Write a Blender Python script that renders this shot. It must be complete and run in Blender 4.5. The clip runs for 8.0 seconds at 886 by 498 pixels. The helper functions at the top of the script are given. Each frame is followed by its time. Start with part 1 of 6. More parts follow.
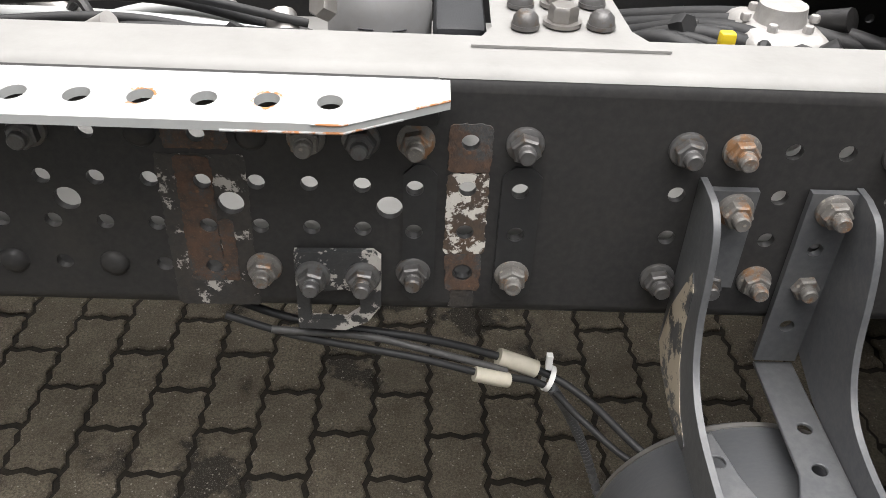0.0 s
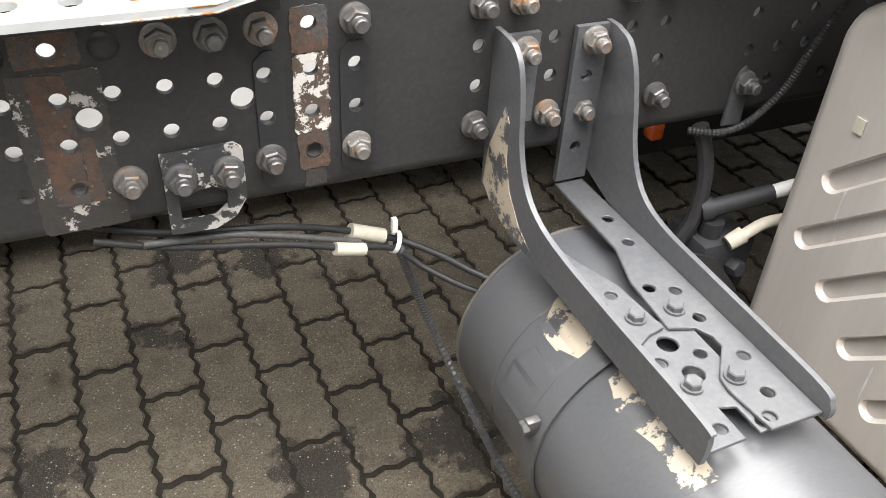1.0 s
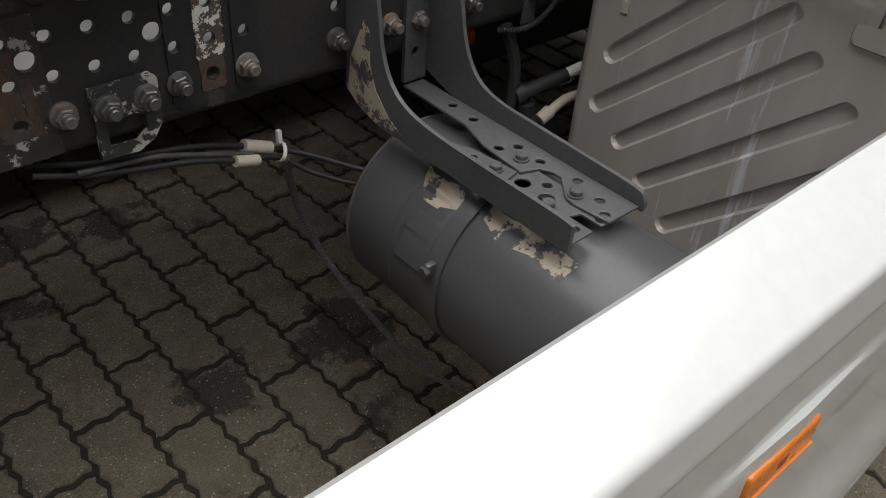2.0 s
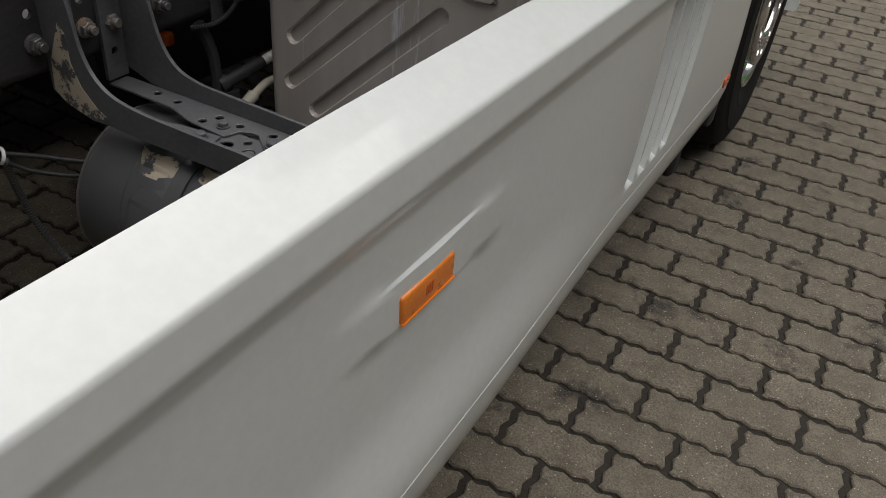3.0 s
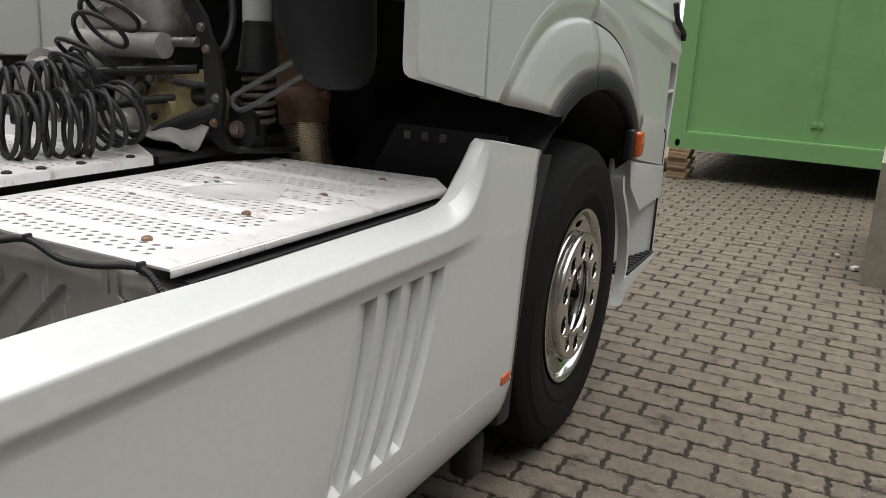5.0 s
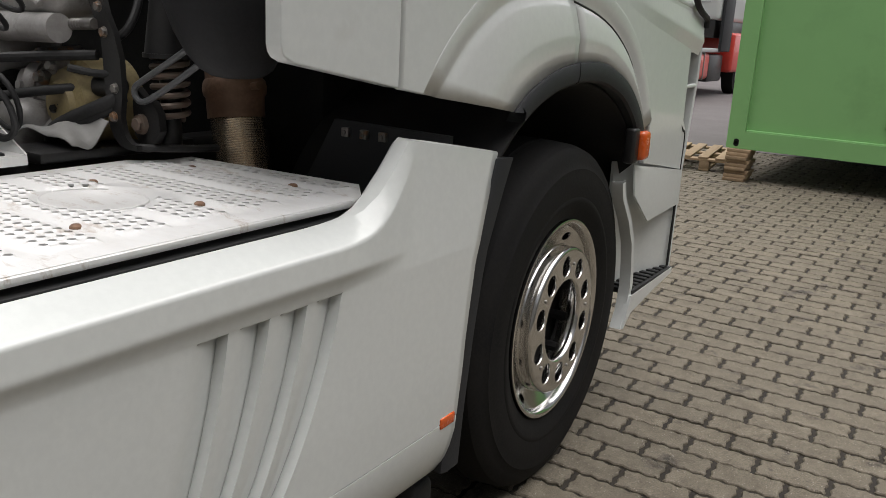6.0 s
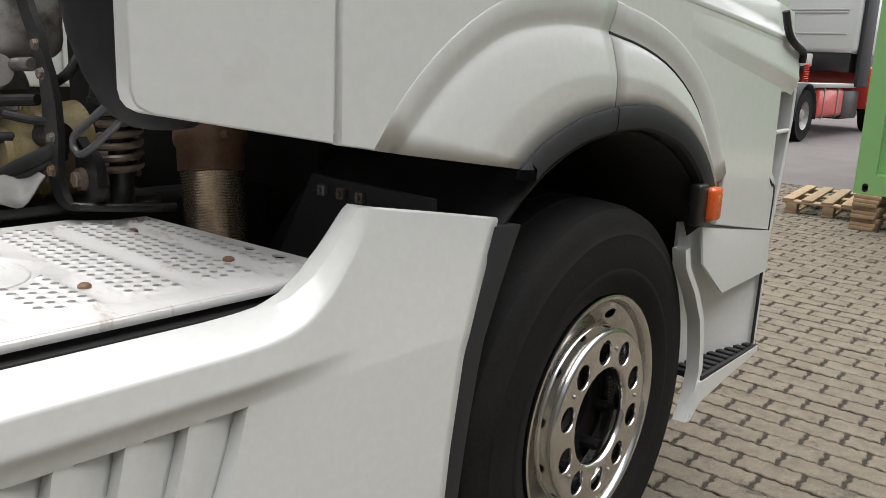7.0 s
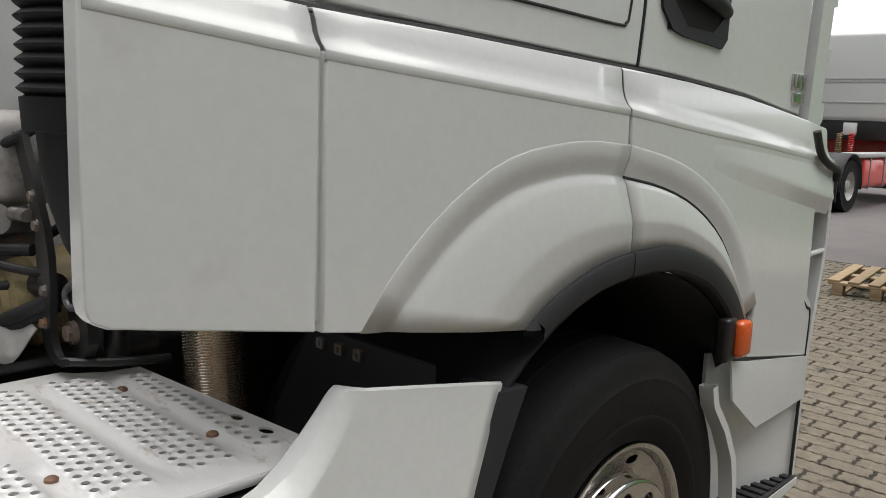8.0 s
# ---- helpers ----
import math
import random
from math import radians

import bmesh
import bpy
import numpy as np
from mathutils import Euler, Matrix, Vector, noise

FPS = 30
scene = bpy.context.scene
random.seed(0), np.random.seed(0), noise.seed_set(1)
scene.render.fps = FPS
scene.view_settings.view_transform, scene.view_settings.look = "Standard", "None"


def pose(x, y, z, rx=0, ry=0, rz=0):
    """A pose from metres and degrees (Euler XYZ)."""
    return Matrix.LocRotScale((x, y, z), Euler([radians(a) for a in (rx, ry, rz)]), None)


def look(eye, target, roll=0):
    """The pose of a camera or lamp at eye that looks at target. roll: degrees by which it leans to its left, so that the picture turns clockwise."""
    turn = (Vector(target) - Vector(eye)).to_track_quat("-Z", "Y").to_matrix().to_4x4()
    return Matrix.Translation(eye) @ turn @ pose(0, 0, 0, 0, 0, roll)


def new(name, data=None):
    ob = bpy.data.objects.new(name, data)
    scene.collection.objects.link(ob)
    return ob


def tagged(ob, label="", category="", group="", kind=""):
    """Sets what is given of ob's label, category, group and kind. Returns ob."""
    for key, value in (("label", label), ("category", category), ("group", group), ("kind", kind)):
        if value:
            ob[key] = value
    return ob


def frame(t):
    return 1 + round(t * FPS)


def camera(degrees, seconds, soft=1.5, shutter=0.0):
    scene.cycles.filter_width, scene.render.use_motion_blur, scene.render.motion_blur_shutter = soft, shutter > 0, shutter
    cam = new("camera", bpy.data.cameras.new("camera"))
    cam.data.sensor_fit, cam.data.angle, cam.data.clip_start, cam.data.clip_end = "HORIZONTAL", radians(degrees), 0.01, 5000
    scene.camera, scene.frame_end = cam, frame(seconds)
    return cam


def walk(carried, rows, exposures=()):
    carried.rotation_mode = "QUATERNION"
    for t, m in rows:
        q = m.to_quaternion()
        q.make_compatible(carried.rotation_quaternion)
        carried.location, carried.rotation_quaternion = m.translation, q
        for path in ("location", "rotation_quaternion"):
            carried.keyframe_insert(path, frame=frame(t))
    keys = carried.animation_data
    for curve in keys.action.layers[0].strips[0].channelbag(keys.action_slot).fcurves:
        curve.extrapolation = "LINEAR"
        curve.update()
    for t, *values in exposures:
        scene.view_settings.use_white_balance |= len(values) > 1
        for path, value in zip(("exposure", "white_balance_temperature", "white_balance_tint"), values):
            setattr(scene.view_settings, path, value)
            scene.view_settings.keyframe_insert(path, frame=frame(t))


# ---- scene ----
cam = camera(55.8, 8.0, soft=0.85)
PATH = [
    (0, (0.056, -0.674, 1.325), (0.112, 0.939, 0.143), 2.8),
    (0.5, (-0.044, -0.747, 1.288), (0.37, 0.808, 0.099), 3.2),
    (1, (-0.118, -0.811, 1.286), (0.575, 0.639, 0.095), 3.5),
    (1.2, (-0.16, -0.845, 1.293), (0.615, 0.561, 0.1), 3.5),
    (2.3, (-0.433, -1.007, 1.335), (0.785, -0.004, 0.107), 5.2),
    (2.5, (-0.465, -1.056, 1.343), (0.834, -0.140, 0.129), 5.3),
    (3, (-0.500, -1.203, 1.349), (0.953, -0.433, 0.209), 4.8),
    (3.5, (-0.501, -1.319, 1.356), (1.027, -0.573, 0.305), 4.5),
    (4, (-0.409, -1.411, 1.354), (1.214, -0.614, 0.5), 4.0),
    (4.5, (-0.302, -1.507, 1.35), (1.407, -0.652, 0.761), 3.4),
    (5, (-0.157, -1.637, 1.363), (1.56, -0.743, 0.861), 3.1),
    (5.2, (-0.09, -1.706, 1.357), (1.612, -0.782, 0.856), 2.9),
    (6.3, (0.459, -1.758, 1.326), (2.046, -0.652, 0.822), 3.0),
    (6.5, (0.552, -1.764, 1.31), (2.104, -0.599, 0.824), 2.8),
    (7, (0.783, -1.739, 1.356), (2.252, -0.458, 0.904), 2.5),
    (7.5, (0.882, -1.712, 1.447), (2.301, -0.359, 1.055), 2.4),
    (8, (0.916, -1.708, 1.522), (2.333, -0.332, 1.209), 2.2),
]
EXPOSURES = [(0.0, 1.35), (0.5, 2.14), (1.2, 2.30), (2.3, -0.25), (2.7, -0.25), (3.0, -0.22), (3.5, -0.12), (5.0, 0.27), (6.5, 0.34), (7.0, 0.73), (7.5, 0.6), (8.0, 0.4)]
walk(cam, [(t, look(eye, target, roll)) for t, eye, target, roll in PATH], EXPOSURES)

# ---- light: an overcast yard ----
world = bpy.data.worlds.new("overcast_sky")
scene.world = world
world.use_nodes = True
wn = world.node_tree.nodes
wl = world.node_tree.links
sky = wn.new("ShaderNodeTexSky")
sky.sky_type, sky.sun_disc = "NISHITA", False
sky.sun_elevation, sky.sun_rotation = radians(78), radians(200)
sky.air_density, sky.dust_density = 1.0, 4.0
pale = wn.new("ShaderNodeHueSaturation")
pale.inputs["Saturation"].default_value = 0.22
wl.new(sky.outputs["Color"], pale.inputs["Color"])
wl.new(pale.outputs["Color"], wn["Background"].inputs["Color"])
wn["Background"].inputs["Strength"].default_value = 0.06
sun = new("sun", bpy.data.lights.new("sun", "SUN"))
sun.data.energy, sun.data.angle, sun.data.color = 3.7, radians(88), (1.0, 0.972, 0.955)
sun.matrix_world = look((0, 0, 10), (-0.9, 0.1, 0))


# ---- materials ----
def material(name, base, rough=0.5, metal=0.0, second=None, amount=0.35, scale=8.0, fine=120.0, bump=0.1,
             coat=0.0, rough_vary=0.12, islands=False, objects=False, vary=0.0, stains=None, stain_scale=3.0,
             stain_edge=(0.55, 0.62), stretch=None, specks=None, spec=0.5, grit=0.6, spots=()):
    """A surface with broad patches, fine grain and relief; stains are a third colour with an uneven edge."""
    m = bpy.data.materials.new(name)
    m.use_nodes = True
    n, l = m.node_tree.nodes, m.node_tree.links
    bsdf = n["Principled BSDF"]
    geo = n.new("ShaderNodeNewGeometry")
    source = geo.outputs["Position"]
    if stretch:
        mp = n.new("ShaderNodeMapping")
        mp.inputs["Scale"].default_value = stretch
        l.new(source, mp.inputs["Vector"])
        source = mp.outputs["Vector"]

    def cloud(size, detail=4.0, rough_=0.6):
        t = n.new("ShaderNodeTexNoise")
        t.inputs["Scale"].default_value, t.inputs["Detail"].default_value, t.inputs["Roughness"].default_value = size, detail, rough_
        l.new(source, t.inputs["Vector"])
        return t.outputs["Fac"]

    def ramp(fac, lo, hi):
        r = n.new("ShaderNodeMapRange")
        r.inputs["From Min"].default_value, r.inputs["From Max"].default_value = lo, hi
        l.new(fac, r.inputs["Value"])
        return r.outputs["Result"]

    def mix(fac, a, b):
        x = n.new("ShaderNodeMix")
        x.data_type = "RGBA"
        for sock, v in ((x.inputs["Factor"], fac), (x.inputs["A"], a), (x.inputs["B"], b)):
            if isinstance(v, (tuple, list)):
                sock.default_value = (*v, 1.0)
            elif isinstance(v, float):
                sock.default_value = v
            else:
                l.new(v, sock)
        return x.outputs["Result"]

    def times(a, k):
        x = n.new("ShaderNodeMath")
        x.operation = "MULTIPLY"
        l.new(a, x.inputs[0])
        x.inputs[1].default_value = k
        return x.outputs[0]

    broad, grain = cloud(scale), cloud(fine, 3.0)
    second = second or tuple(c * 0.7 for c in base)
    colour = mix(times(ramp(broad, 0.35, 0.7), amount), base, second)
    colour = mix(times(ramp(grain, 0.38, 0.66), amount * grit), colour, tuple(min(1.0, c * 1.25 if grit == 0.6 else c * 0.62) for c in second))
    if vary:
        if islands:
            rnd = geo.outputs["Random Per Island"]
        else:
            info = n.new("ShaderNodeObjectInfo")
            rnd = info.outputs["Random"]
        colour = mix(times(rnd, vary), colour, tuple(c * 0.45 for c in base))
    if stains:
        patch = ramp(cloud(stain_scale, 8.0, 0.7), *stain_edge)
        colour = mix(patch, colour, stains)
    for sx, sy, sr in spots:
        away = n.new("ShaderNodeVectorMath")
        away.operation = "DISTANCE"
        away.inputs[1].default_value = (sx, sy, 0.0)
        l.new(source, away.inputs[0])
        edge = n.new("ShaderNodeMath")
        edge.operation = "MULTIPLY_ADD"
        l.new(cloud(9.0, 5.0), edge.inputs[0])
        edge.inputs[1].default_value = 0.42
        l.new(away.outputs["Value"], edge.inputs[2])
        colour = mix(times(ramp(edge.outputs[0], sr + 0.235, sr + 0.210), 0.86), colour, (0.020, 0.017, 0.014))
    if specks:
        dots = n.new("ShaderNodeTexVoronoi")
        dots.inputs["Scale"].default_value = 75.0
        l.new(source, dots.inputs["Vector"])
        colour = mix(times(ramp(dots.outputs["Distance"], 0.16, 0.10), 0.75), colour, specks)
        colour = mix(times(ramp(cloud(520.0, 2.0), 0.58, 0.70), 0.45), colour, specks)
    l.new(colour, bsdf.inputs["Base Color"])
    bsdf.inputs["Metallic"].default_value = metal
    bsdf.inputs["Specular IOR Level"].default_value = spec
    r = n.new("ShaderNodeMapRange")
    r.inputs["To Min"].default_value, r.inputs["To Max"].default_value = max(0.02, rough - rough_vary), min(1.0, rough + rough_vary)
    l.new(broad, r.inputs["Value"])
    l.new(r.outputs["Result"], bsdf.inputs["Roughness"])
    if coat:
        bsdf.inputs["Coat Weight"].default_value, bsdf.inputs["Coat Roughness"].default_value = coat, 0.08
    if bump:
        b = n.new("ShaderNodeBump")
        b.inputs["Strength"].default_value, b.inputs["Distance"].default_value = bump, 0.004
        l.new(grain, b.inputs["Height"])
        l.new(b.outputs["Normal"], bsdf.inputs["Normal"])
    return m


STRIP_DARK = material("clean_frame_paint", (0.016, 0.0165, 0.018), 0.5, second=(0.026, 0.026, 0.026), amount=0.6, scale=20, bump=0.05)
DUSTY = material("dusty_flange", (0.25, 0.246, 0.238), 0.6, second=(0.19, 0.186, 0.178), amount=0.7, scale=12, bump=0.08)
WHITE = material("white_lacquer", (0.61, 0.63, 0.618), 0.30, second=(0.575, 0.59, 0.572), amount=0.35, scale=1.5, fine=60, bump=0.0, coat=0.7, rough_vary=0.05, stains=(0.50, 0.495, 0.465), stain_scale=2.6, stain_edge=(0.60, 0.95))
FRAME = material("frame_paint", (0.024, 0.024, 0.025), 0.5, spec=0.28, second=(0.042, 0.040, 0.038), amount=0.6, scale=6, bump=0.06, stains=(0.052, 0.047, 0.041), stain_scale=5, stain_edge=(0.55, 0.85))
BRACKET = material("bracket_paint", (0.076, 0.079, 0.085), 0.36, 0.12, second=(0.125, 0.124, 0.123), amount=0.45, scale=9, bump=0.06, coat=0.05, stains=(0.15, 0.145, 0.137), stain_scale=14, stain_edge=(0.66, 0.80))
NUT = material("zinc_nut", (0.17, 0.17, 0.172), 0.38, 0.5, second=(0.085, 0.078, 0.072), amount=0.8, scale=40, bump=0.2, vary=0.35, stains=(0.12, 0.095, 0.075), stain_scale=60, stain_edge=(0.56, 0.64))
NUT_RUSTY = material("rusty_nut", (0.185, 0.18, 0.17), 0.5, 0.3, second=(0.12, 0.11, 0.10), amount=0.8, scale=50, bump=0.3, stains=(0.225, 0.12, 0.058), stain_scale=34, stain_edge=(0.50, 0.60), specks=(0.36, 0.33, 0.28))
RUST = material("rust", (0.048, 0.038, 0.033), 0.85, second=(0.095, 0.054, 0.035), amount=0.9, scale=34, bump=0.5, stains=(0.058, 0.058, 0.058), stain_scale=22, stain_edge=(0.50, 0.58), specks=(0.17, 0.095, 0.05))
PEEL = material("peeled_paint", (0.055, 0.048, 0.044), 0.75, second=(0.085, 0.055, 0.036), amount=0.9, scale=22, bump=0.4, stains=(0.60, 0.575, 0.53), stain_scale=38, stain_edge=(0.505, 0.525))
FLAKE = material("flaked_frame_paint", (0.027, 0.027, 0.028), 0.6, second=(0.042, 0.036, 0.031), amount=0.8, scale=24, bump=0.4, stains=(0.42, 0.40, 0.37), stain_scale=34, stain_edge=(0.57, 0.60))
CREAM = material("worn_primer", (0.066, 0.069, 0.075), 0.38, 0.1, second=(0.09, 0.09, 0.09), amount=0.45, scale=9, bump=0.06, stains=(0.46, 0.40, 0.31), stain_scale=26, stain_edge=(0.47, 0.50))
TANK_PAINT = material("tank_paint", (0.072, 0.075, 0.081), 0.36, 0.1, second=(0.080, 0.080, 0.081), amount=0.5, scale=7, bump=0.05, coat=0.08, stains=(0.13, 0.125, 0.118), stain_scale=9, stain_edge=(0.62, 0.80), stretch=(1, 2.5, 1))
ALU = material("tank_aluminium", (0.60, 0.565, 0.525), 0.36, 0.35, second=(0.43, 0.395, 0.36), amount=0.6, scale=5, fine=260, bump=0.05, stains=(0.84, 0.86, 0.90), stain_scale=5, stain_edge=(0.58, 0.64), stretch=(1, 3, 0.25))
TREAD = material("tread_aluminium", (0.80, 0.80, 0.80), 0.42, 0.2, second=(0.66, 0.645, 0.62), amount=0.5, scale=10, bump=0.05, stains=(0.36, 0.27, 0.20), stain_scale=9, stain_edge=(0.57, 0.72), stretch=(2.4, 0.7, 1))
RUBBER = material("black_rubber", (0.016, 0.0165, 0.018), 0.55, second=(0.03, 0.029, 0.028), amount=0.5, scale=9, bump=0.1, spec=0.35)
TYRE = material("tyre_rubber", (0.0075, 0.0075, 0.008), 0.75, second=(0.015, 0.014, 0.013), amount=0.7, scale=7, bump=0.15, spec=0.14)
BLACK = material("black_gloss_paint", (0.010, 0.010, 0.011), 0.38, second=(0.022, 0.021, 0.02), amount=0.6, scale=14, bump=0.1)
PLASTIC = material("black_plastic", (0.019, 0.020, 0.023), 0.58, second=(0.032, 0.033, 0.035), amount=0.5, scale=20, fine=400, bump=0.12, spec=0.35)
DARK = material("matt_black", (0.010, 0.010, 0.011), 0.7, second=(0.02, 0.018, 0.016), amount=0.5, scale=9, spec=0.2)
CHROME = material("polished_alloy", (0.66, 0.655, 0.65), 0.15, 1.0, second=(0.50, 0.485, 0.46), amount=0.55, scale=12, bump=0.03, rough_vary=0.08)
STEEL = material("bare_steel", (0.33, 0.32, 0.31), 0.4, 0.8, second=(0.22, 0.20, 0.18), amount=0.6, scale=25)
AMBER = material("amber_lens", (0.80, 0.22, 0.012), 0.3, second=(0.65, 0.16, 0.01), amount=0.4, scale=60, fine=300, bump=0.3, coat=0.5)
ORANGE = material("orange_red_lens", (0.62, 0.10, 0.012), 0.25, second=(0.5, 0.07, 0.01), amount=0.4, scale=60, coat=0.6)
SLEEVE = material("cream_sleeve", (0.50, 0.46, 0.38), 0.6, second=(0.33, 0.31, 0.25), amount=0.7, scale=40, bump=0.15)
WHITE_PLASTIC = material("white_plastic", (0.75, 0.75, 0.73), 0.45, amount=0.2)
GREEN = material("green_paint", (0.23, 0.46, 0.18), 0.42, second=(0.20, 0.41, 0.155), amount=0.5, scale=1.4, bump=0.04, stains=(0.185, 0.36, 0.14), stain_scale=1.1, stain_edge=(0.52, 0.8))
WOOD = material("pallet_wood", (0.42, 0.30, 0.18), 0.75, second=(0.26, 0.18, 0.11), amount=0.8, scale=14, bump=0.25, vary=0.5)
CONCRETE = material("rough_concrete", (0.30, 0.28, 0.23), 0.9, second=(0.17, 0.15, 0.10), amount=0.8, scale=9, bump=0.5)
RED = material("red_paint", (0.62, 0.045, 0.03), 0.35, amount=0.3, coat=0.4)
PIPE = material("heat_browned_steel", (0.30, 0.175, 0.11), 0.55, 0.3, second=(0.12, 0.07, 0.045), amount=0.8, scale=10, bump=0.15)
FLEX = material("flexible_steel", (0.86, 0.80, 0.72), 0.16, 0.9, second=(0.70, 0.55, 0.38), amount=0.6, scale=6, rough_vary=0.06)
DUCT = material("duct_plastic", (0.010, 0.010, 0.0115), 0.6, second=(0.018, 0.018, 0.019), amount=0.4, scale=14, spec=0.25)
COIL = material("spring_steel", (0.15, 0.125, 0.105), 0.42, 0.3, second=(0.16, 0.10, 0.07), amount=0.5, scale=18)
PALE = material("pale_primer", (0.42, 0.43, 0.43), 0.5, second=(0.34, 0.34, 0.33), amount=0.5, scale=14, bump=0.06, stains=(0.42, 0.17, 0.05), stain_scale=9, stain_edge=(0.70, 0.76))
RUST_BRIGHT = material("orange_rust", (0.40, 0.17, 0.06), 0.85, second=(0.28, 0.12, 0.05), amount=0.8, scale=60, bump=0.3, stains=(0.42, 0.43, 0.43), stain_scale=38, stain_edge=(0.46, 0.52))
LUG = material("chipped_lug_paint", (0.030, 0.031, 0.033), 0.55, second=(0.04, 0.04, 0.04), amount=0.6, scale=20, bump=0.3, stains=(0.42, 0.40, 0.37), stain_scale=30, stain_edge=(0.515, 0.54))
CONDUIT = material("grey_conduit", (0.05, 0.049, 0.048), 0.5, second=(0.085, 0.082, 0.08), amount=0.6, scale=30, bump=0.1)
CAN = material("canister_grey", (0.17, 0.17, 0.172), 0.45, second=(0.12, 0.115, 0.11), amount=0.6, scale=12, bump=0.06)
YELLOW = material("oil_stained_yellow", (0.34, 0.275, 0.13), 0.5, second=(0.16, 0.12, 0.06), amount=0.8, scale=14, bump=0.15, stains=(0.10, 0.08, 0.06), stain_scale=9, stain_edge=(0.56, 0.66))
SILVER = material("cast_aluminium", (0.44, 0.43, 0.42), 0.46, 0.3, second=(0.26, 0.245, 0.23), amount=0.7, scale=20, bump=0.2, stains=(0.12, 0.10, 0.085), stain_scale=7, stain_edge=(0.54, 0.68))
LEAF = material("far_tree_green", (0.07, 0.085, 0.05), 0.9, second=(0.10, 0.11, 0.07), amount=0.7, scale=1.0, bump=0.0)
INK = material("dark_print", (0.03, 0.03, 0.035), 0.6, amount=0.2)
BLOCKER_WALL = material("plastered_wall", (0.24, 0.235, 0.225), 0.85, second=(0.18, 0.175, 0.165), amount=0.6, scale=0.8)
PAVER_ARGS = dict(rough=0.85, grit=0.95, second=(0.105, 0.087, 0.060), amount=0.9, scale=14, fine=210, bump=0.8, vary=0.46,
                  stains=(0.034, 0.028, 0.022), stain_scale=4.2, stain_edge=(0.575, 0.66), specks=(0.42, 0.39, 0.34))
WET = [(0.43, 0.17, 0.085), (0.14, 0.21, 0.06), (0.02, 0.90, 0.06), (0.21, 0.89, 0.05), (-0.34, 0.36, 0.05), (-0.10, 0.67, 0.03), (1.62, -1.56, 0.10), (1.95, -1.50, 0.06)]
PAVER_ARGS["spots"] = WET
PAVER = material("concrete_paver", (0.222, 0.190, 0.142), **PAVER_ARGS)
PAVER_FAR = material("concrete_paver_joined", (0.222, 0.190, 0.142), islands=True, **PAVER_ARGS)
SOIL = material("joint_soil", (0.011, 0.009, 0.007), 0.95, second=(0.028, 0.022, 0.015), amount=0.8, scale=20, bump=0.6)
ASPHALT = material("pale_asphalt", (0.125, 0.112, 0.112), 0.85, second=(0.095, 0.086, 0.086), amount=0.7, scale=1.2, bump=0.3)


# ---- building helpers ----
def thing(name, label, category, base=(0, 0, 0), group="", kind=""):
    ob = new(name)
    ob.location = base
    ob.empty_display_size = 0.05
    return tagged(ob, label, category, group, kind)


def finish(mesh, angle=35):
    for p in mesh.polygons:
        p.use_smooth = True
    mesh.set_sharp_from_angle(angle=radians(angle))


def part(name, bm, mat, parent=None, label="", angle=35):
    """One mesh object, given in world metres, under a thing or a part."""
    bmesh.ops.recalc_face_normals(bm, faces=bm.faces)
    me = bpy.data.meshes.new(name)
    bm.to_mesh(me)
    bm.free()
    me.materials.append(mat)
    finish(me, angle)
    ob = new(name, me)
    if parent is not None:
        ob.parent = parent
        place = parent.location.copy()
        up = parent.parent
        if up is not None:
            place = Vector((0, 0, 0)) if parent.type == "MESH" else place
        ob.matrix_parent_inverse = Matrix.Translation(-place) if parent.type == "EMPTY" else Matrix()
    return tagged(ob, label) if label else ob


def single(name, bm, mat, label, category, group="", kind="", angle=35):
    return tagged(part(name, bm, mat, None, "", angle), label, category, group, kind)


def rounded(ob, width, segments=3):
    b = ob.modifiers.new("rounded_edges", "BEVEL")
    b.width, b.segments, b.limit_method, b.angle_limit = width, segments, "ANGLE", radians(50)
    b.harden_normals = False
    return ob


def box(bm, x0, x1, y0, y1, z0, z1, bevel=0.0, seg=2):
    r = bmesh.ops.create_cube(bm, size=1.0, matrix=Matrix.LocRotScale(((x0 + x1) / 2, (y0 + y1) / 2, (z0 + z1) / 2), None, (abs(x1 - x0), abs(y1 - y0), abs(z1 - z0))))
    if bevel:
        es = list({e for v in r["verts"] for e in v.link_edges})
        bmesh.ops.bevel(bm, geom=es, offset=bevel, segments=seg, profile=0.5, affect="EDGES")
    return bm


def B():
    return bmesh.new()


def frame_of(d):
    d = Vector(d).normalized()
    a = d.orthogonal().normalized()
    return d, a, d.cross(a)


def ring_faces(bm, a, b, close=True):
    n = len(a)
    for i in range(n if close else n - 1):
        bm.faces.new((a[i], a[(i + 1) % n], b[(i + 1) % n], b[i]))


def cyl(bm, p0, p1, r0, r1=None, seg=20, caps=True):
    d, u, w = frame_of(Vector(p1) - Vector(p0))
    rings = []
    for p, r in ((p0, r0), (p1, r0 if r1 is None else r1)):
        rings.append([bm.verts.new(Vector(p) + r * (math.cos(a) * u + math.sin(a) * w)) for a in (math.tau * i / seg for i in range(seg))])
    ring_faces(bm, *rings)
    if caps:
        bm.faces.new(rings[0][::-1])
        bm.faces.new(rings[1])
    return bm


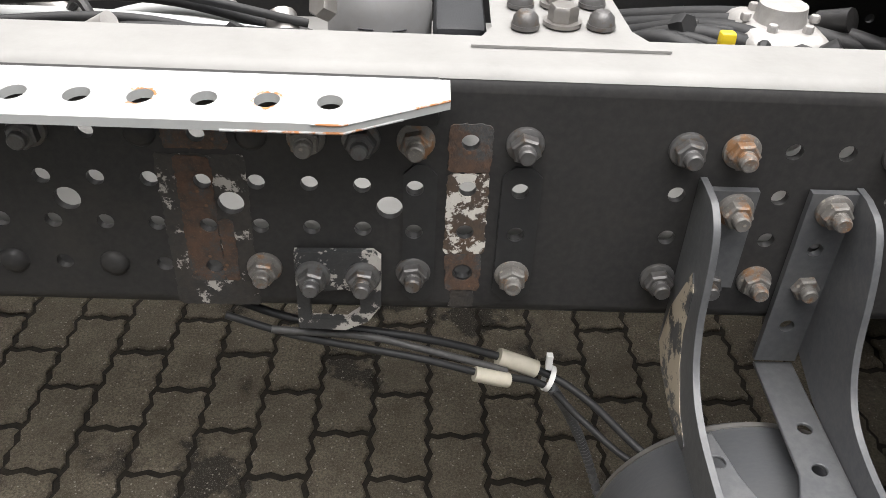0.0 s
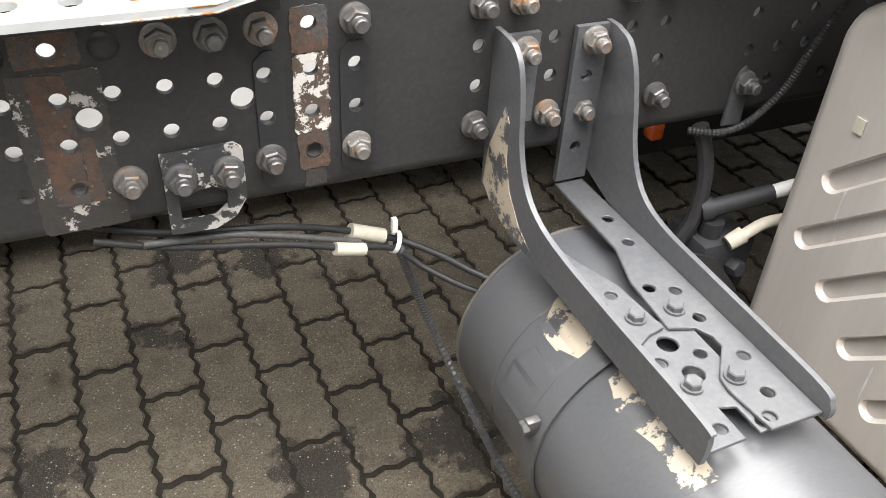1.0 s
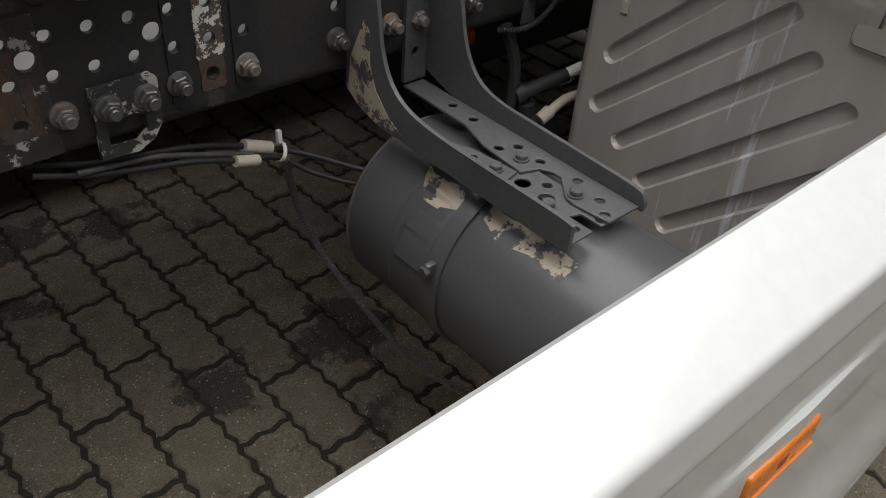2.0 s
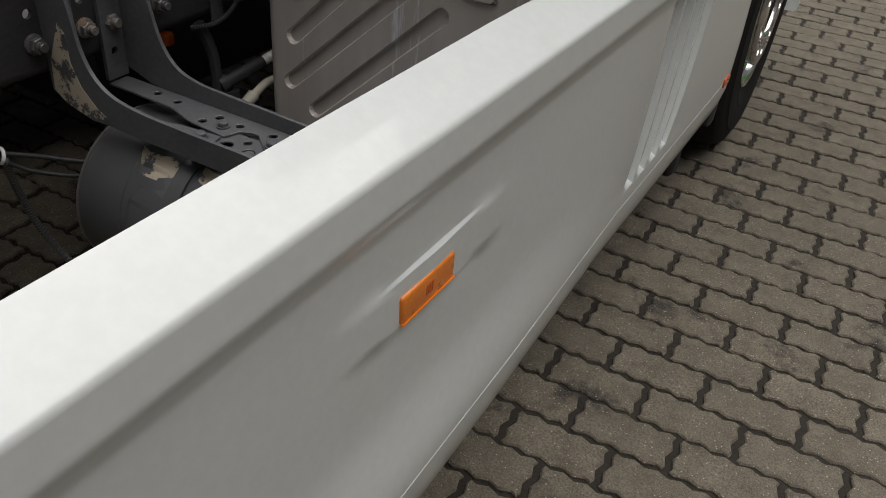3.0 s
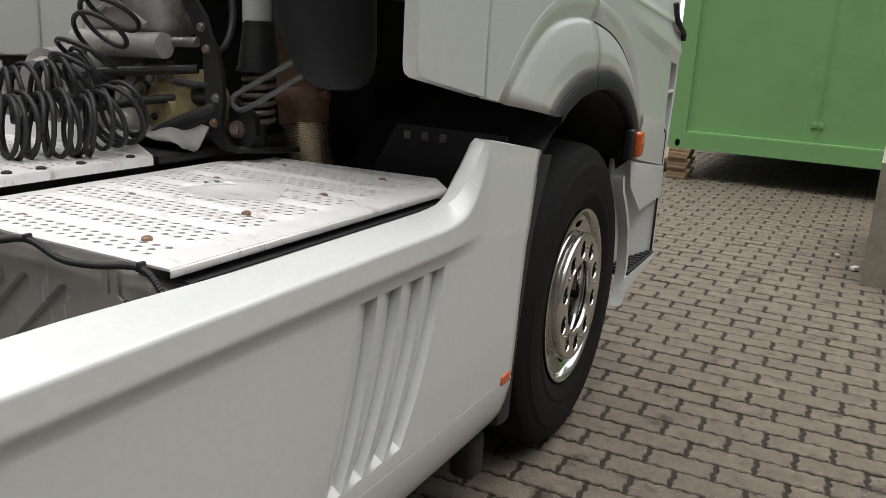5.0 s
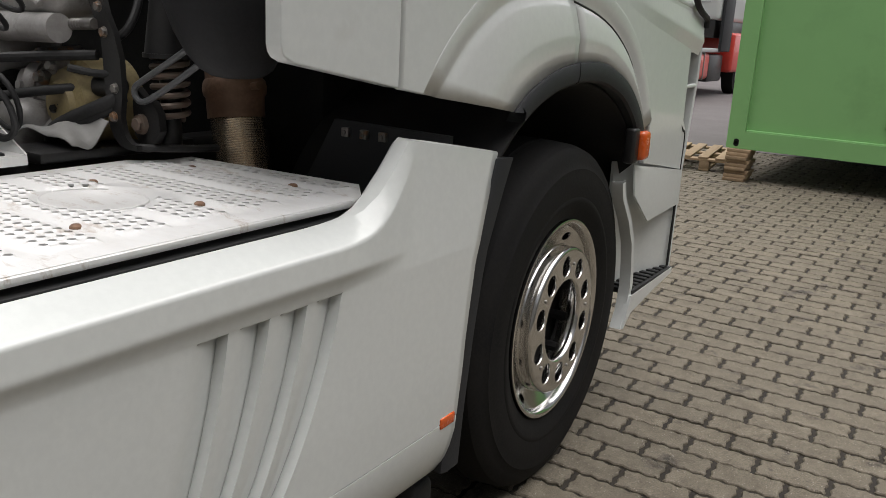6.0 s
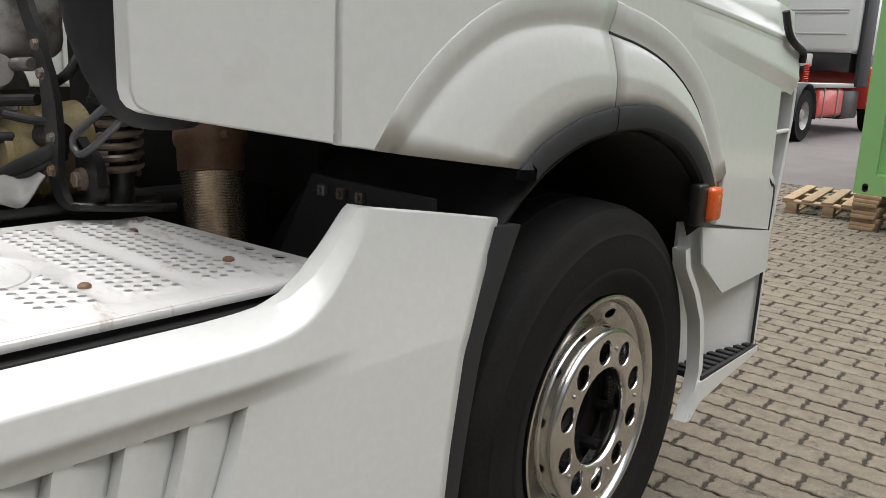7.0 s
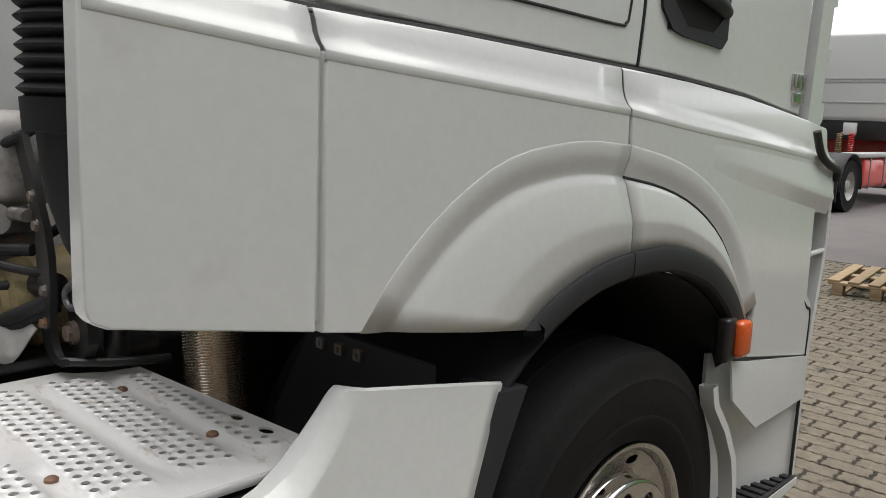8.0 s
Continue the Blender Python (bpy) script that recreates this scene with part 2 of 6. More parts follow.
def revolve(bm, profile, origin, axis, seg=64, closed=False):
    """profile: (distance along the axis, radius) pairs."""
    d, u, w = frame_of(axis)
    o = Vector(origin)
    rings = []
    for a, r in profile:
        rings.append([bm.verts.new(o + a * d + r * (math.cos(t) * u + math.sin(t) * w)) for t in (math.tau * i / seg for i in range(seg))])
    for a, b in zip(rings, rings[1:]):
        ring_faces(bm, a, b)
    if closed:
        ring_faces(bm, rings[-1], rings[0])
    return bm


def spline(points, per=8):
    """A smooth line through the points."""
    p = [Vector(q) for q in points]
    p = [2 * p[0] - p[1], *p, 2 * p[-1] - p[-2]]
    out = []
    for a, b, c, d in zip(p, p[1:], p[2:], p[3:]):
        for i in range(per):
            t = i / per
            out.append(0.5 * (2 * b + (c - a) * t + (2 * a - 5 * b + 4 * c - d) * t * t + (3 * b - a - 3 * c + d) * t ** 3))
    return out + [p[-2]]


def tube(bm, points, r, seg=10, ribs=0.0, pitch=0.0):
    """A round hose along points; ribs: the height of its corrugation."""
    pts = [Vector(q) for q in points]
    rad = [r] * len(pts)
    if ribs:
        dense, acc = [], 0.0
        for a, b in zip(pts, pts[1:]):
            n = max(1, int((b - a).length / (pitch / 2)))
            dense += [a.lerp(b, i / n) for i in range(n)]
        pts = dense + [pts[-1]]
        rad = [r + (ribs if i % 2 else 0.0) for i in range(len(pts))]
    d0 = (pts[1] - pts[0]).normalized()
    u = d0.orthogonal().normalized()
    rings = []
    for i, p in enumerate(pts):
        d = (pts[min(i + 1, len(pts) - 1)] - pts[max(i - 1, 0)]).normalized()
        u = (u - u.dot(d) * d).normalized()
        w = d.cross(u)
        rings.append([bm.verts.new(p + rad[i] * (math.cos(a) * u + math.sin(a) * w)) for a in (math.tau * k / seg for k in range(seg))])
    for a, b in zip(rings, rings[1:]):
        ring_faces(bm, a, b)
    bm.faces.new(rings[0][::-1])
    bm.faces.new(rings[-1])
    return bm


def circle(cx, cy, r, seg=12, sx=1.0, sy=1.0, turn=0.0):
    return [(cx + r * sx * math.cos(math.tau * i / seg + turn), cy + r * sy * math.sin(math.tau * i / seg + turn)) for i in range(seg)]


def inside(p, loop):
    x, y = p
    hit = False
    for (ax, ay), (bx, by) in zip(loop, loop[1:] + loop[:1]):
        if (ay > y) != (by > y) and x < (bx - ax) * (y - ay) / (by - ay) + ax:
            hit = not hit
    return hit


def plate(bm, outline, holes, at, thick, extra=(), lines=()):
    """A sheet with real holes. at(u, v, w): the place of a point of the sheet, w from 0 to thick through it."""
    from mathutils.geometry import delaunay_2d_cdt
    loops = [list(outline)] + [list(h) for h in holes]
    pts, edges = [], []
    for lp in loops:
        k = len(pts)
        pts += [Vector(q) for q in lp]
        edges += [(k + i, k + (i + 1) % len(lp)) for i in range(len(lp))]
    pts += [Vector(q) for q in extra]
    for ln in lines:
        k = len(pts)
        pts += [Vector(q) for q in ln]
        edges += [(k + i, k + i + 1) for i in range(len(ln) - 1)]
    vs, es, fs, *_ = delaunay_2d_cdt(pts, edges, [], 1, 1e-6)
    boxes = [(min(q[0] for q in h), max(q[0] for q in h), min(q[1] for q in h), max(q[1] for q in h), h) for h in loops[1:]]
    keep = []
    for f in fs:
        c = sum((vs[i] for i in f), Vector((0, 0))) / len(f)
        if not inside(c, loops[0]):
            continue
        if any(a < c[0] < b and d < c[1] < e and inside(c, h) for a, b, d, e, h in boxes):
            continue
        keep.append(f)
    front = [bm.verts.new(at(v[0], v[1], 0.0)) for v in vs]
    back = [bm.verts.new(at(v[0], v[1], thick)) for v in vs]
    count = {}
    for f in keep:
        bm.faces.new([front[i] for i in f])
        bm.faces.new([back[i] for i in reversed(f)])
        for a, b in zip(f, (*f[1:], f[0])):
            count[(a, b)] = 1
    for a, b in list(count):
        if (b, a) not in count:
            bm.faces.new((front[b], front[a], back[a], back[b]))
    loose = [v for v in bm.verts if not v.link_faces]
    bmesh.ops.delete(bm, geom=loose, context="VERTS")
    return bm


def grid(bm, rows, close=False):
    """Faces over rows of points."""
    made = [[bm.verts.new(p) for p in r] for r in rows]
    for a, b in zip(made, made[1:]):
        ring_faces(bm, a, b, close)
    return made


def lerp(x, keys):
    """Straight-line reading of a table of (x, value)."""
    if x <= keys[0][0]:
        return keys[0][1]
    for (a, va), (b, vb) in zip(keys, keys[1:]):
        if x <= b:
            return va + (vb - va) * (x - a) / (b - a)
    return keys[-1][1]


def hexa(bm, c, axis, r, h, cham=0.15):
    """A hexagonal head standing on c."""
    d, u, w = frame_of(axis)
    c = Vector(c)
    rings = []
    for a, k in ((0, 1.0), (h * 0.82, 1.0), (h, 1.0 - cham)):
        rings.append([bm.verts.new(c + a * d + k * r * (math.cos(math.tau * i / 6) * u + math.sin(math.tau * i / 6) * w)) for i in range(6)])
    ring_faces(bm, rings[0], rings[1])
    ring_faces(bm, rings[1], rings[2])
    bm.faces.new(rings[2])
    bm.faces.new(rings[0][::-1])
    return bm


# ---- ground ----
bm = B()
grid(bm, [[(-400, -400, -0.0075), (400, -400, -0.0075)], [(-400, 400, -0.0075), (400, 400, -0.0075)]])
single("ground", bm, SOIL, "dark soil and sand bed under the paving of the yard", "ground", kind="structure")
bm = B()
box(bm, 11.2, 90, -60, 60, -0.006, 0.0)
single("road", bm, ASPHALT, "pale grey worn asphalt lane beyond the paved strip", "road", kind="structure")

# ---- the truck: frame rail ----
ROWS_Z = (0.95, 0.90, 0.85, 0.80)
ROW_LIFT = 0.003
RAIL_BOTTOM, RAIL_TOP, RAIL_REAR, RAIL_FRONT = 0.745, 1.02, -1.6, 3.3


NUTS = {0.95: [-0.30, -0.05, 0.0, 0.05, 0.15, 0.30, 0.35, 0.50, 0.55], 0.90: [], 0.85: [],
        0.80: [-0.10, -0.05, 0.0, 0.05, 0.15, 0.30, 0.35, 0.40, 0.45, 0.565]}
DOMES = [(-0.20, 0.95), (-0.10, 0.95), (-0.40, 0.95), (-0.35, 0.80), (-0.25, 0.80)]
RUSTY = {(0.95, -0.05), (0.95, 0.05), (0.95, 0.35), (0.80, 0.15), (0.80, 0.40), (0.80, 0.45), (0.80, -0.10)}
hole_x = [-0.60 + 0.05 * i for i in range(16)] + [0.30, 0.35, 0.40, 0.45, 0.51, 0.56]
front_holes = [(0.71, 0.847), (0.71, 0.899), (0.785, 0.873), (0.759, 0.799), (0.761, 0.847), (0.86, 0.796), (0.811, 0.896), (0.81, 0.847),
               (0.91, 0.90), (0.91, 0.85), (0.96, 0.80), (0.96, 0.90), (1.06, 0.85), (1.06, 0.90), (1.11, 0.80), (0.66, 0.95), (0.71, 0.95), (0.81, 0.95), (0.86, 0.95)]
holes = []
for z in ROWS_Z:
    for x in hole_x:
        if not any(abs(x - q) < 0.01 for q in NUTS[z]) and not any(abs(x - q) < 0.01 and z == h for q, h in DOMES):
            holes.append(circle(x, z + ROW_LIFT, 0.0085, 14))
holes += [circle(x, z, 0.0085, 14) for x, z in front_holes]
holes += [circle(x, 0.8785, 0.0128, 18) for x in (-0.43, -0.281, -0.126, 0.026)]


def build_rail(name, label, y_out, side):
    """A C rail whose web stands at y_out and whose flanges point inwards (side +1: towards +y)."""
    rail = thing(name, label, "frame rail", (0.5, y_out, RAIL_BOTTOM))
    bm = B()
    r = 0.018
    plate(bm, [(RAIL_REAR, RAIL_BOTTOM + r), (RAIL_FRONT, RAIL_BOTTOM + r), (RAIL_FRONT, RAIL_TOP - r), (RAIL_REAR, RAIL_TOP - r)], holes,
          lambda u, v, w: (u, y_out + side * w, v), 0.008)
    for z0, s in ((RAIL_TOP, -1), (RAIL_BOTTOM, 1)):
        outer, inner = [], []
        for k in range(7):
            a = math.pi / 2 * k / 6
            outer.append((y_out + side * (r - r * math.cos(a)), z0 + s * (r - r * math.sin(a))))
            inner.append((y_out + side * (r - (r - 0.008) * math.cos(a)), z0 + s * (r - (r - 0.008) * math.sin(a))))
        outer.append((y_out + side * 0.085, z0))
        inner.append((y_out + side * 0.085, z0 + s * 0.008))
        sec = outer + inner[::-1]
        rows = [[(x, y, z) for y, z in sec] for x in (RAIL_REAR, RAIL_FRONT)]
        grid(bm, rows, True)
    part("web", bm, FRAME, rail)
    bm = B()
    box(bm, RAIL_REAR, 0.66, y_out + side * 0.018, y_out + side * 0.0845, RAIL_TOP + 0.0001, RAIL_TOP + 0.0008)
    grid(bm, [[(x, y_out + side * (r - (r + 0.0008) * math.cos(q)), RAIL_TOP - (r - (r + 0.0008) * math.sin(q))) for q in (radians(38 + 52 * k / 8) for k in range(9))] for x in (RAIL_REAR, 0.66)])
    part("top_flange", bm, DUSTY, rail, "dusty pale top flange")
    return rail


rail = build_rail("chassis_rail", "dark grey steel truck frame rail with rows of round holes", 0.0, 1)
far_rail = build_rail("chassis_rail", "dark grey painted far truck frame rail with drilled holes", 0.80, -1)


def flange_nut(parent, x, z, mat, y=0.0, r=0.0145, stud=0.003, name="flange_nut"):
    bm = B()
    turn = random.Random(int(9000 * (x + 3 * z)))
    revolve(bm, [(-0.002, r * 1.22), (0.0030, r * 1.22), (0.0042, r * 1.19), (0.0062, r * 0.95), (0.0066, r * 0.6)], (x, y, z), (0, -1, 0), 24)
    head = B()
    hexa(head, (0, 0, 0.0060), (0, 0, 1), r, 0.0105 + turn.uniform(-0.001, 0.001), 0.14)
    bmesh.ops.transform(head, matrix=Matrix.Translation((x, y, z)) @ Matrix.Rotation(math.pi / 2, 4, "X") @ Matrix.Rotation(turn.uniform(0, 1.05), 4, "Z"), verts=head.verts)
    revolve(bm, [(0.0150, r * 0.60), (0.0175, r * 0.60), (0.0180, r * 0.56), (0.0195, r * 0.60), (0.0200, r * 0.56), (0.0215, r * 0.60), (0.0235 + stud, r * 0.56), (0.0250 + stud, r * 0.46), (0.0246 + stud, r * 0.25), (0.0246 + stud, 0.0004)], (x, y, z), (0, -1, 0), 16)
    spare = bpy.data.meshes.new("head")
    head.to_mesh(spare)
    bm.from_mesh(spare)
    head.free()
    bpy.data.meshes.remove(spare)
    return part(name, bm, mat, parent, "", 30)


for z, xs in NUTS.items():
    for x in xs:
        flange_nut(rail, x, z + ROW_LIFT, NUT_RUSTY if (z, x) in RUSTY else NUT, -0.012 if z == 0.80 and x in (-0.05, 0.0) else 0.0)
flange_nut(rail, 0.715, 0.80, NUT, -0.004)
for x, z in DOMES:
    bm = B()
    revolve(bm, [(0.0, 0.0145), (0.003, 0.0140), (0.0065, 0.0105), (0.0085, 0.006), (0.009, 0.0003)], (x, 0.0, z + ROW_LIFT), (0, -1, 0), 20)
    part("domed_rivet", bm, FRAME, rail, "", 70)
bm = B()
plate(bm, [(0.695, 0.735), (0.728, 0.735), (0.724, 0.80), (0.712, 0.825), (0.702, 0.815), (0.698, 0.80)], [], lambda u, v, w: (u, -0.005 + w, v), 0.004)
part("cable_bracket", bm, BRACKET, rail)


def strip(name, x0, x1, z0, z1, mat, label, hs=(), c=0.003, y=-0.003):
    bm = B()
    hs = [(q[0], q[1] + ROW_LIFT, q[2] if len(q) > 2 else 0.0086) for q in hs]
    out = [(x0 + c, z0), (x1 - c, z0), (x1, z0 + c), (x1, z1 - c), (x1 - c, z1), (x0 + c, z1), (x0, z1 - c), (x0, z0 + c)]
    if c < 0.005:
        rag = random.Random(int(1000 * (x0 + z0 + 5)))
        loop = []
        for (xa, za), (xb, zb) in zip(out, out[1:] + out[:1]):
            k = max(1, int(math.hypot(xb - xa, zb - za) / 0.0035))
            loop += [(xa + (xb - xa) * q / k + rag.uniform(-0.0012, 0.0012), za + (zb - za) * q / k + rag.uniform(-0.0012, 0.0012)) for q in range(k)]
        out = loop
    plate(bm, out,
          [circle(x, z, r, 16) for x, z, r in hs], lambda u, v, w: (u, y + w, v), -y - 0.0003)
    part(name, bm, mat, rail, label)


OLD_HOLES = [(-0.15, 0.9), (-0.15, 0.85), (-0.15, 0.8)]
strip("mark_strip", -0.174, -0.1405, 0.785, 0.930, RUST, "rust-brown strip where a bracket was taken off", OLD_HOLES, y=-0.0022)
strip("mark_strip", -0.1395, -0.126, 0.785, 0.8605, RUST, "rust-brown strip where a bracket was taken off", y=-0.0022)
strip("mark_strip", -0.192, -0.108, 0.752, 0.932, FLAKE, "flaking white paint round an old bracket", OLD_HOLES + [(-0.126, 0.8755, 0.0132)], y=-0.0006)
strip("mark_strip", -0.182, -0.122, 0.938, 0.978, RUST, "rust-brown strip where a bracket was taken off", [(-0.15, 0.95)], y=-0.0012)
strip("mark_strip", 0.080, 0.120, 0.921, 0.972, RUST, "rusted strip round a bolt hole", [(0.1, 0.95)], y=-0.0016)
strip("mark_strip", 0.080, 0.120, 0.827, 0.9200, PEEL, "strip of rust and flaking white paint", [(0.1, 0.9), (0.1, 0.85)], y=-0.0014)
strip("mark_strip", 0.082, 0.118, 0.780, 0.8262, RUST, "rusted patch round a bolt hole", [(0.1, 0.8, 0.0105)], y=-0.0014)
strip("mark_strip", 0.088, 0.114, 0.756, 0.7792, FLAKE, "patch of flaking white paint", y=-0.0010)
strip("mark_strip", 0.0390, 0.071, 0.765, 0.929, STRIP_DARK, "clean dark strip", [(0.05, 0.9), (0.05, 0.85), (0.05, 0.8)], 0.011)
strip("mark_strip", 0.132, 0.170, 0.770, 0.929, STRIP_DARK, "clean dark strip", [(0.15, 0.9), (0.15, 0.85), (0.15, 0.8)], 0.011)

# slotted angle on the rail
angle = thing("slotted_angle_bar", "pale grey angle bar with oval slots and rusty edges", "angle bar", (-0.5, 0, 1.02))
bm = B()
slots = [circle(-0.019 - 0.0503 * i, -0.063, 0.0105, 16, 1.0, 1.25) for i in range(0, 14)]
plate(bm, [(-0.9, -0.101), (-0.005, -0.101), (0.078, -0.053), (0.078, -0.014), (-0.9, -0.014)], slots, lambda u, v, w: (u, v, 1.020 - w), 0.008)
part("slotted_flange", bm, PALE, angle)
bm = B()
box(bm, -0.9, 0.070, -0.016, -0.004, 0.975, 1.019, 0.003)
part("upright_flange", bm, FRAME, angle)
bm = B()
tube(bm, [(-0.03, -0.1012, 1.0195), (-0.006, -0.1012, 1.0195), (0.040, -0.0745, 1.0195), (0.0775, -0.0528, 1.0195)], 0.0011, 6)
tube(bm, [(-0.10, -0.1012, 1.0125), (-0.006, -0.1012, 1.0125), (0.040, -0.0745, 1.0125)], 0.0012, 6)
part("rusty_edge", bm, RUST_BRIGHT, angle, "orange rust along the cut edge")
for sx in (-0.0695, -0.17):
    bm = B()
    rag = random.Random(int(-1000 * sx))
    ring_ = [(sx + 0.0105 * math.cos(q) * w_, -0.063 + 0.0131 * math.sin(q) * w_) for q, w_ in ((math.tau * i / 40, 1.06 + 0.42 * abs(math.sin(2.1 * i / 6.3)) * rag.random()) for i in range(40))]
    plate(bm, ring_, [circle(sx, -0.063, 0.0105, 16, 1.0, 1.25)], lambda u, v, w: (u, v, 1.0203 - w), 0.0002)
    part("rust_ring", bm, RUST_BRIGHT, angle, "orange rust round a slot")

# towing lug below the rail
lug = thing("tie_down_lug", "dark steel lug plate with flaking white paint bolted below the rail", "lug plate", (-0.025, -0.01, 0.75))
bm = B()
plate(bm, [(-0.068, 0.83), (-0.068, 0.732), (-0.02, 0.730), (0.004, 0.742), (0.018, 0.765), (0.018, 0.825), (0.010, 0.832)],
      [[(-0.055, 0.745), (-0.018, 0.744), (-0.003, 0.757), (-0.004, 0.778), (-0.018, 0.786), (-0.040, 0.782), (-0.055, 0.784)]], lambda u, v, w: (u, -0.012 + w, v), 0.009)
part("plate", bm, LUG, lug)

# ---- side skirt ----
SKIRT_REAR = -1.3
FRONT_EDGE = [(0.30, 1.842), (0.455, 1.857), (0.642, 1.882), (0.821, 1.916), (0.957, 1.974), (1.055, 2.022), (1.12, 2.05)]
LIFT = [(1.40, 0.0), (1.46, 0.002), (1.505, 0.006), (1.548, 0.016), (1.592, 0.042), (1.624, 0.076), (1.648, 0.108), (1.668, 0.138), (2.03, 0.080)]
PROFILE = [(-0.722, 0.90, 1.0, 0.0), (-0.738, 0.962, 1.0, 0.0), (-0.7405, 0.972, 1.0, 0.0), (-0.745, 0.9765, 1.0, 0.0), (-0.751, 0.9750, 1.0, 0.001), (-0.7975, 0.9518, 1.0, 0.008), (-0.8120, 0.9446, 1.0, 0.011), (-0.8135, 0.9438, 1.0, 0.012), (-0.8150, 0.9428, 1.0, 0.012),
           (-0.8163, 0.9412, 1.0, 0.013), (-0.8170, 0.9392, 0.96, 0.014), (-0.8172, 0.9375, 0.90, 0.015), (-0.8176, 0.9290, 0.66, 0.02), (-0.8203, 0.905, 0.06, 0.02), (-0.8208, 0.8990, 0.0, 0), (-0.8206, 0.8955, 0.0, 0), (-0.8192, 0.8915, 0.0, 0), (-0.8160, 0.885, 0, 0), (-0.8125, 0.876, 0, 0), (-0.8100, 0.866, 0, 0)]
for z in [0.860, 0.856, 0.845, 0.83, 0.81, 0.7905, 0.787, 0.775, 0.765, 0.755, 0.745, 0.735, 0.724, 0.7205, 0.70, 0.67, 0.64, 0.61, 0.58, 0.55, 0.52, 0.50, 0.489, 0.485, 0.475, 0.468]:
    PROFILE.append((-0.8090 - 0.0090 * min(1, (0.866 - z) / 0.3), z, 0, 0))
PROFILE += [(y, z, 0, 0) for y, z in ((-0.8185, 0.458), (-0.8125, 0.4545), (-0.8185, 0.451), (-0.8170, 0.42), (-0.808, 0.375), (-0.795, 0.335), (-0.778, 0.308), (-0.760, 0.300), (-0.735, 0.303))]
RIB_TOP = [1.080, 1.166, 1.257, 1.348, 1.439]
RIB_LOW = [0.965, 1.040, 1.113, 1.189, 1.259]


def rib_edge(i, z):
    t = min(1.0, max(0.0, (0.858 - z) / (0.858 - 0.487)))
    return RIB_TOP[i] + (RIB_LOW[i] - RIB_TOP[i]) * (0.5 * t + 0.5 * t * t)


xs = [SKIRT_REAR + 0.08 * i for i in range(16)] + [0.0, 0.02, 0.05, 0.09, 0.13, 0.17, 0.21, 0.25, 0.29, 0.33, 0.37, 0.40, 0.44, 0.52, 0.62, 0.72, 0.82]
cols = [(x, None, 0.0) for x in xs if x <= 0.9]
for i in range(4):
    for f in (0.004, 0.25, 0.45, 0.65, 0.82, 0.94, 0.985):
        cols.append((None, i, f))
cols.append((None, 3, 1.03))
cols += [(x, None, 0.0) for x in (1.47, 1.485, 1.50, 1.515, 1.53, 1.55, 1.57, 1.59, 1.61, 1.625, 1.64, 1.652, 1.660, 1.664, 1.668, 1.674, 1.682, 1.692, 1.705, 1.72, 1.76, 1.80, 1.85, 1.90, 1.95, 2.0, 2.03)]
rows = []
for y, z, w, late in PROFILE:
    row = []
    for x, i, f in cols:
        depth = 0.0
        if i is not None:
            x = rib_edge(i, z) * (1 - f) + rib_edge(i + 1, z) * f if i < 4 else 0
            if 0.4895 > z or z > 0.8585 or f > 1:
                depth = 0.0
            else:
                depth = 0.031 * max(0.0, f - 0.12) ** 1.2
        elif abs(x - 0.21) < 0.19 and 0.7235 < z < 0.7885:
            depth = -0.006 * (1 - abs(x - 0.21) / 0.19)
        xx = x
        lift = lerp(x - late, LIFT) * w
        zz = z + lift
        if x > 1.47:
            end = lerp(zz, FRONT_EDGE)
            xx = 1.47 + (x - 1.47) * (end - 1.47) / (2.03 - 1.47)
        yy = y + depth
        if z < 0.61:
            foot = min(1.0, (0.61 - z) / 0.15)
            yy -= 0.023 * foot * foot * (3 - 2 * foot) * lerp(x, [(0.10, 1.0), (0.45, 0.75), (0.95, 0.0)])
        k = lerp(x, [(1.45, 0.0), (1.69, 1.0)])
        if z > 0.86:
            goal = lerp(zz, [(0.86, -0.809), (1.12, -0.784)])
            if late or w == 0:
                yy += k * (goal - y)
            else:
                yy += (goal + (0.006 if z < 0.97 else 0.004 if z < 0.975 else 0.0012) - y) * lerp(x, [(1.60, 0.0), (1.664, 0.22), (1.70, 1.0)])
        if y > -0.76 and z > 0.95:
            sink = lerp(x, [(0.50, 0.0), (0.80, 1.0), (1.50, 1.0), (1.60, 0.3), (1.66, 0.0)])
            yy, zz = yy - 0.007 * sink, zz - 0.006 * sink
        row.append((xx, yy, zz))
    rows.append(row)
skirt = thing("side_skirt", "glossy white side skirt panel with louvres, running along the truck", "side skirt", (0.4, -0.8, 0.3))
bm = B()
grid(bm, rows)
panel = part("panel", bm, WHITE, skirt, "", 28)
sol = panel.modifiers.new("thickness", "SOLIDIFY")
sol.thickness, sol.offset = 0.004, 1.0
bm = B()
rub = []
for k in range(15):
    z = 0.30 + (1.045 - 0.30) * k / 14
    x = lerp(z, FRONT_EDGE)
    rub.append([(x - 0.006, -0.800, z), (x + 0.012, -0.806, z), (x + 0.068, -0.802, z - 0.004), (x + 0.076, -0.785, z - 0.006), (x + 0.076, -0.70, z - 0.01), (x - 0.006, -0.70, z)])
made = grid(bm, rub, True)
bm.faces.new(made[0][::-1])
bm.faces.new(made[-1])
part("rubber_edge", bm, PLASTIC, skirt, "matt black rubber edging beside the wheel")
refl = thing("side_reflector", "orange rectangular side reflector on the white skirt", "reflector", (0.19, -0.83, 0.745))
bm = B()
box(bm, 0.130, 0.250, -0.8245, -0.808, 0.727, 0.7665, 0.005, 3)
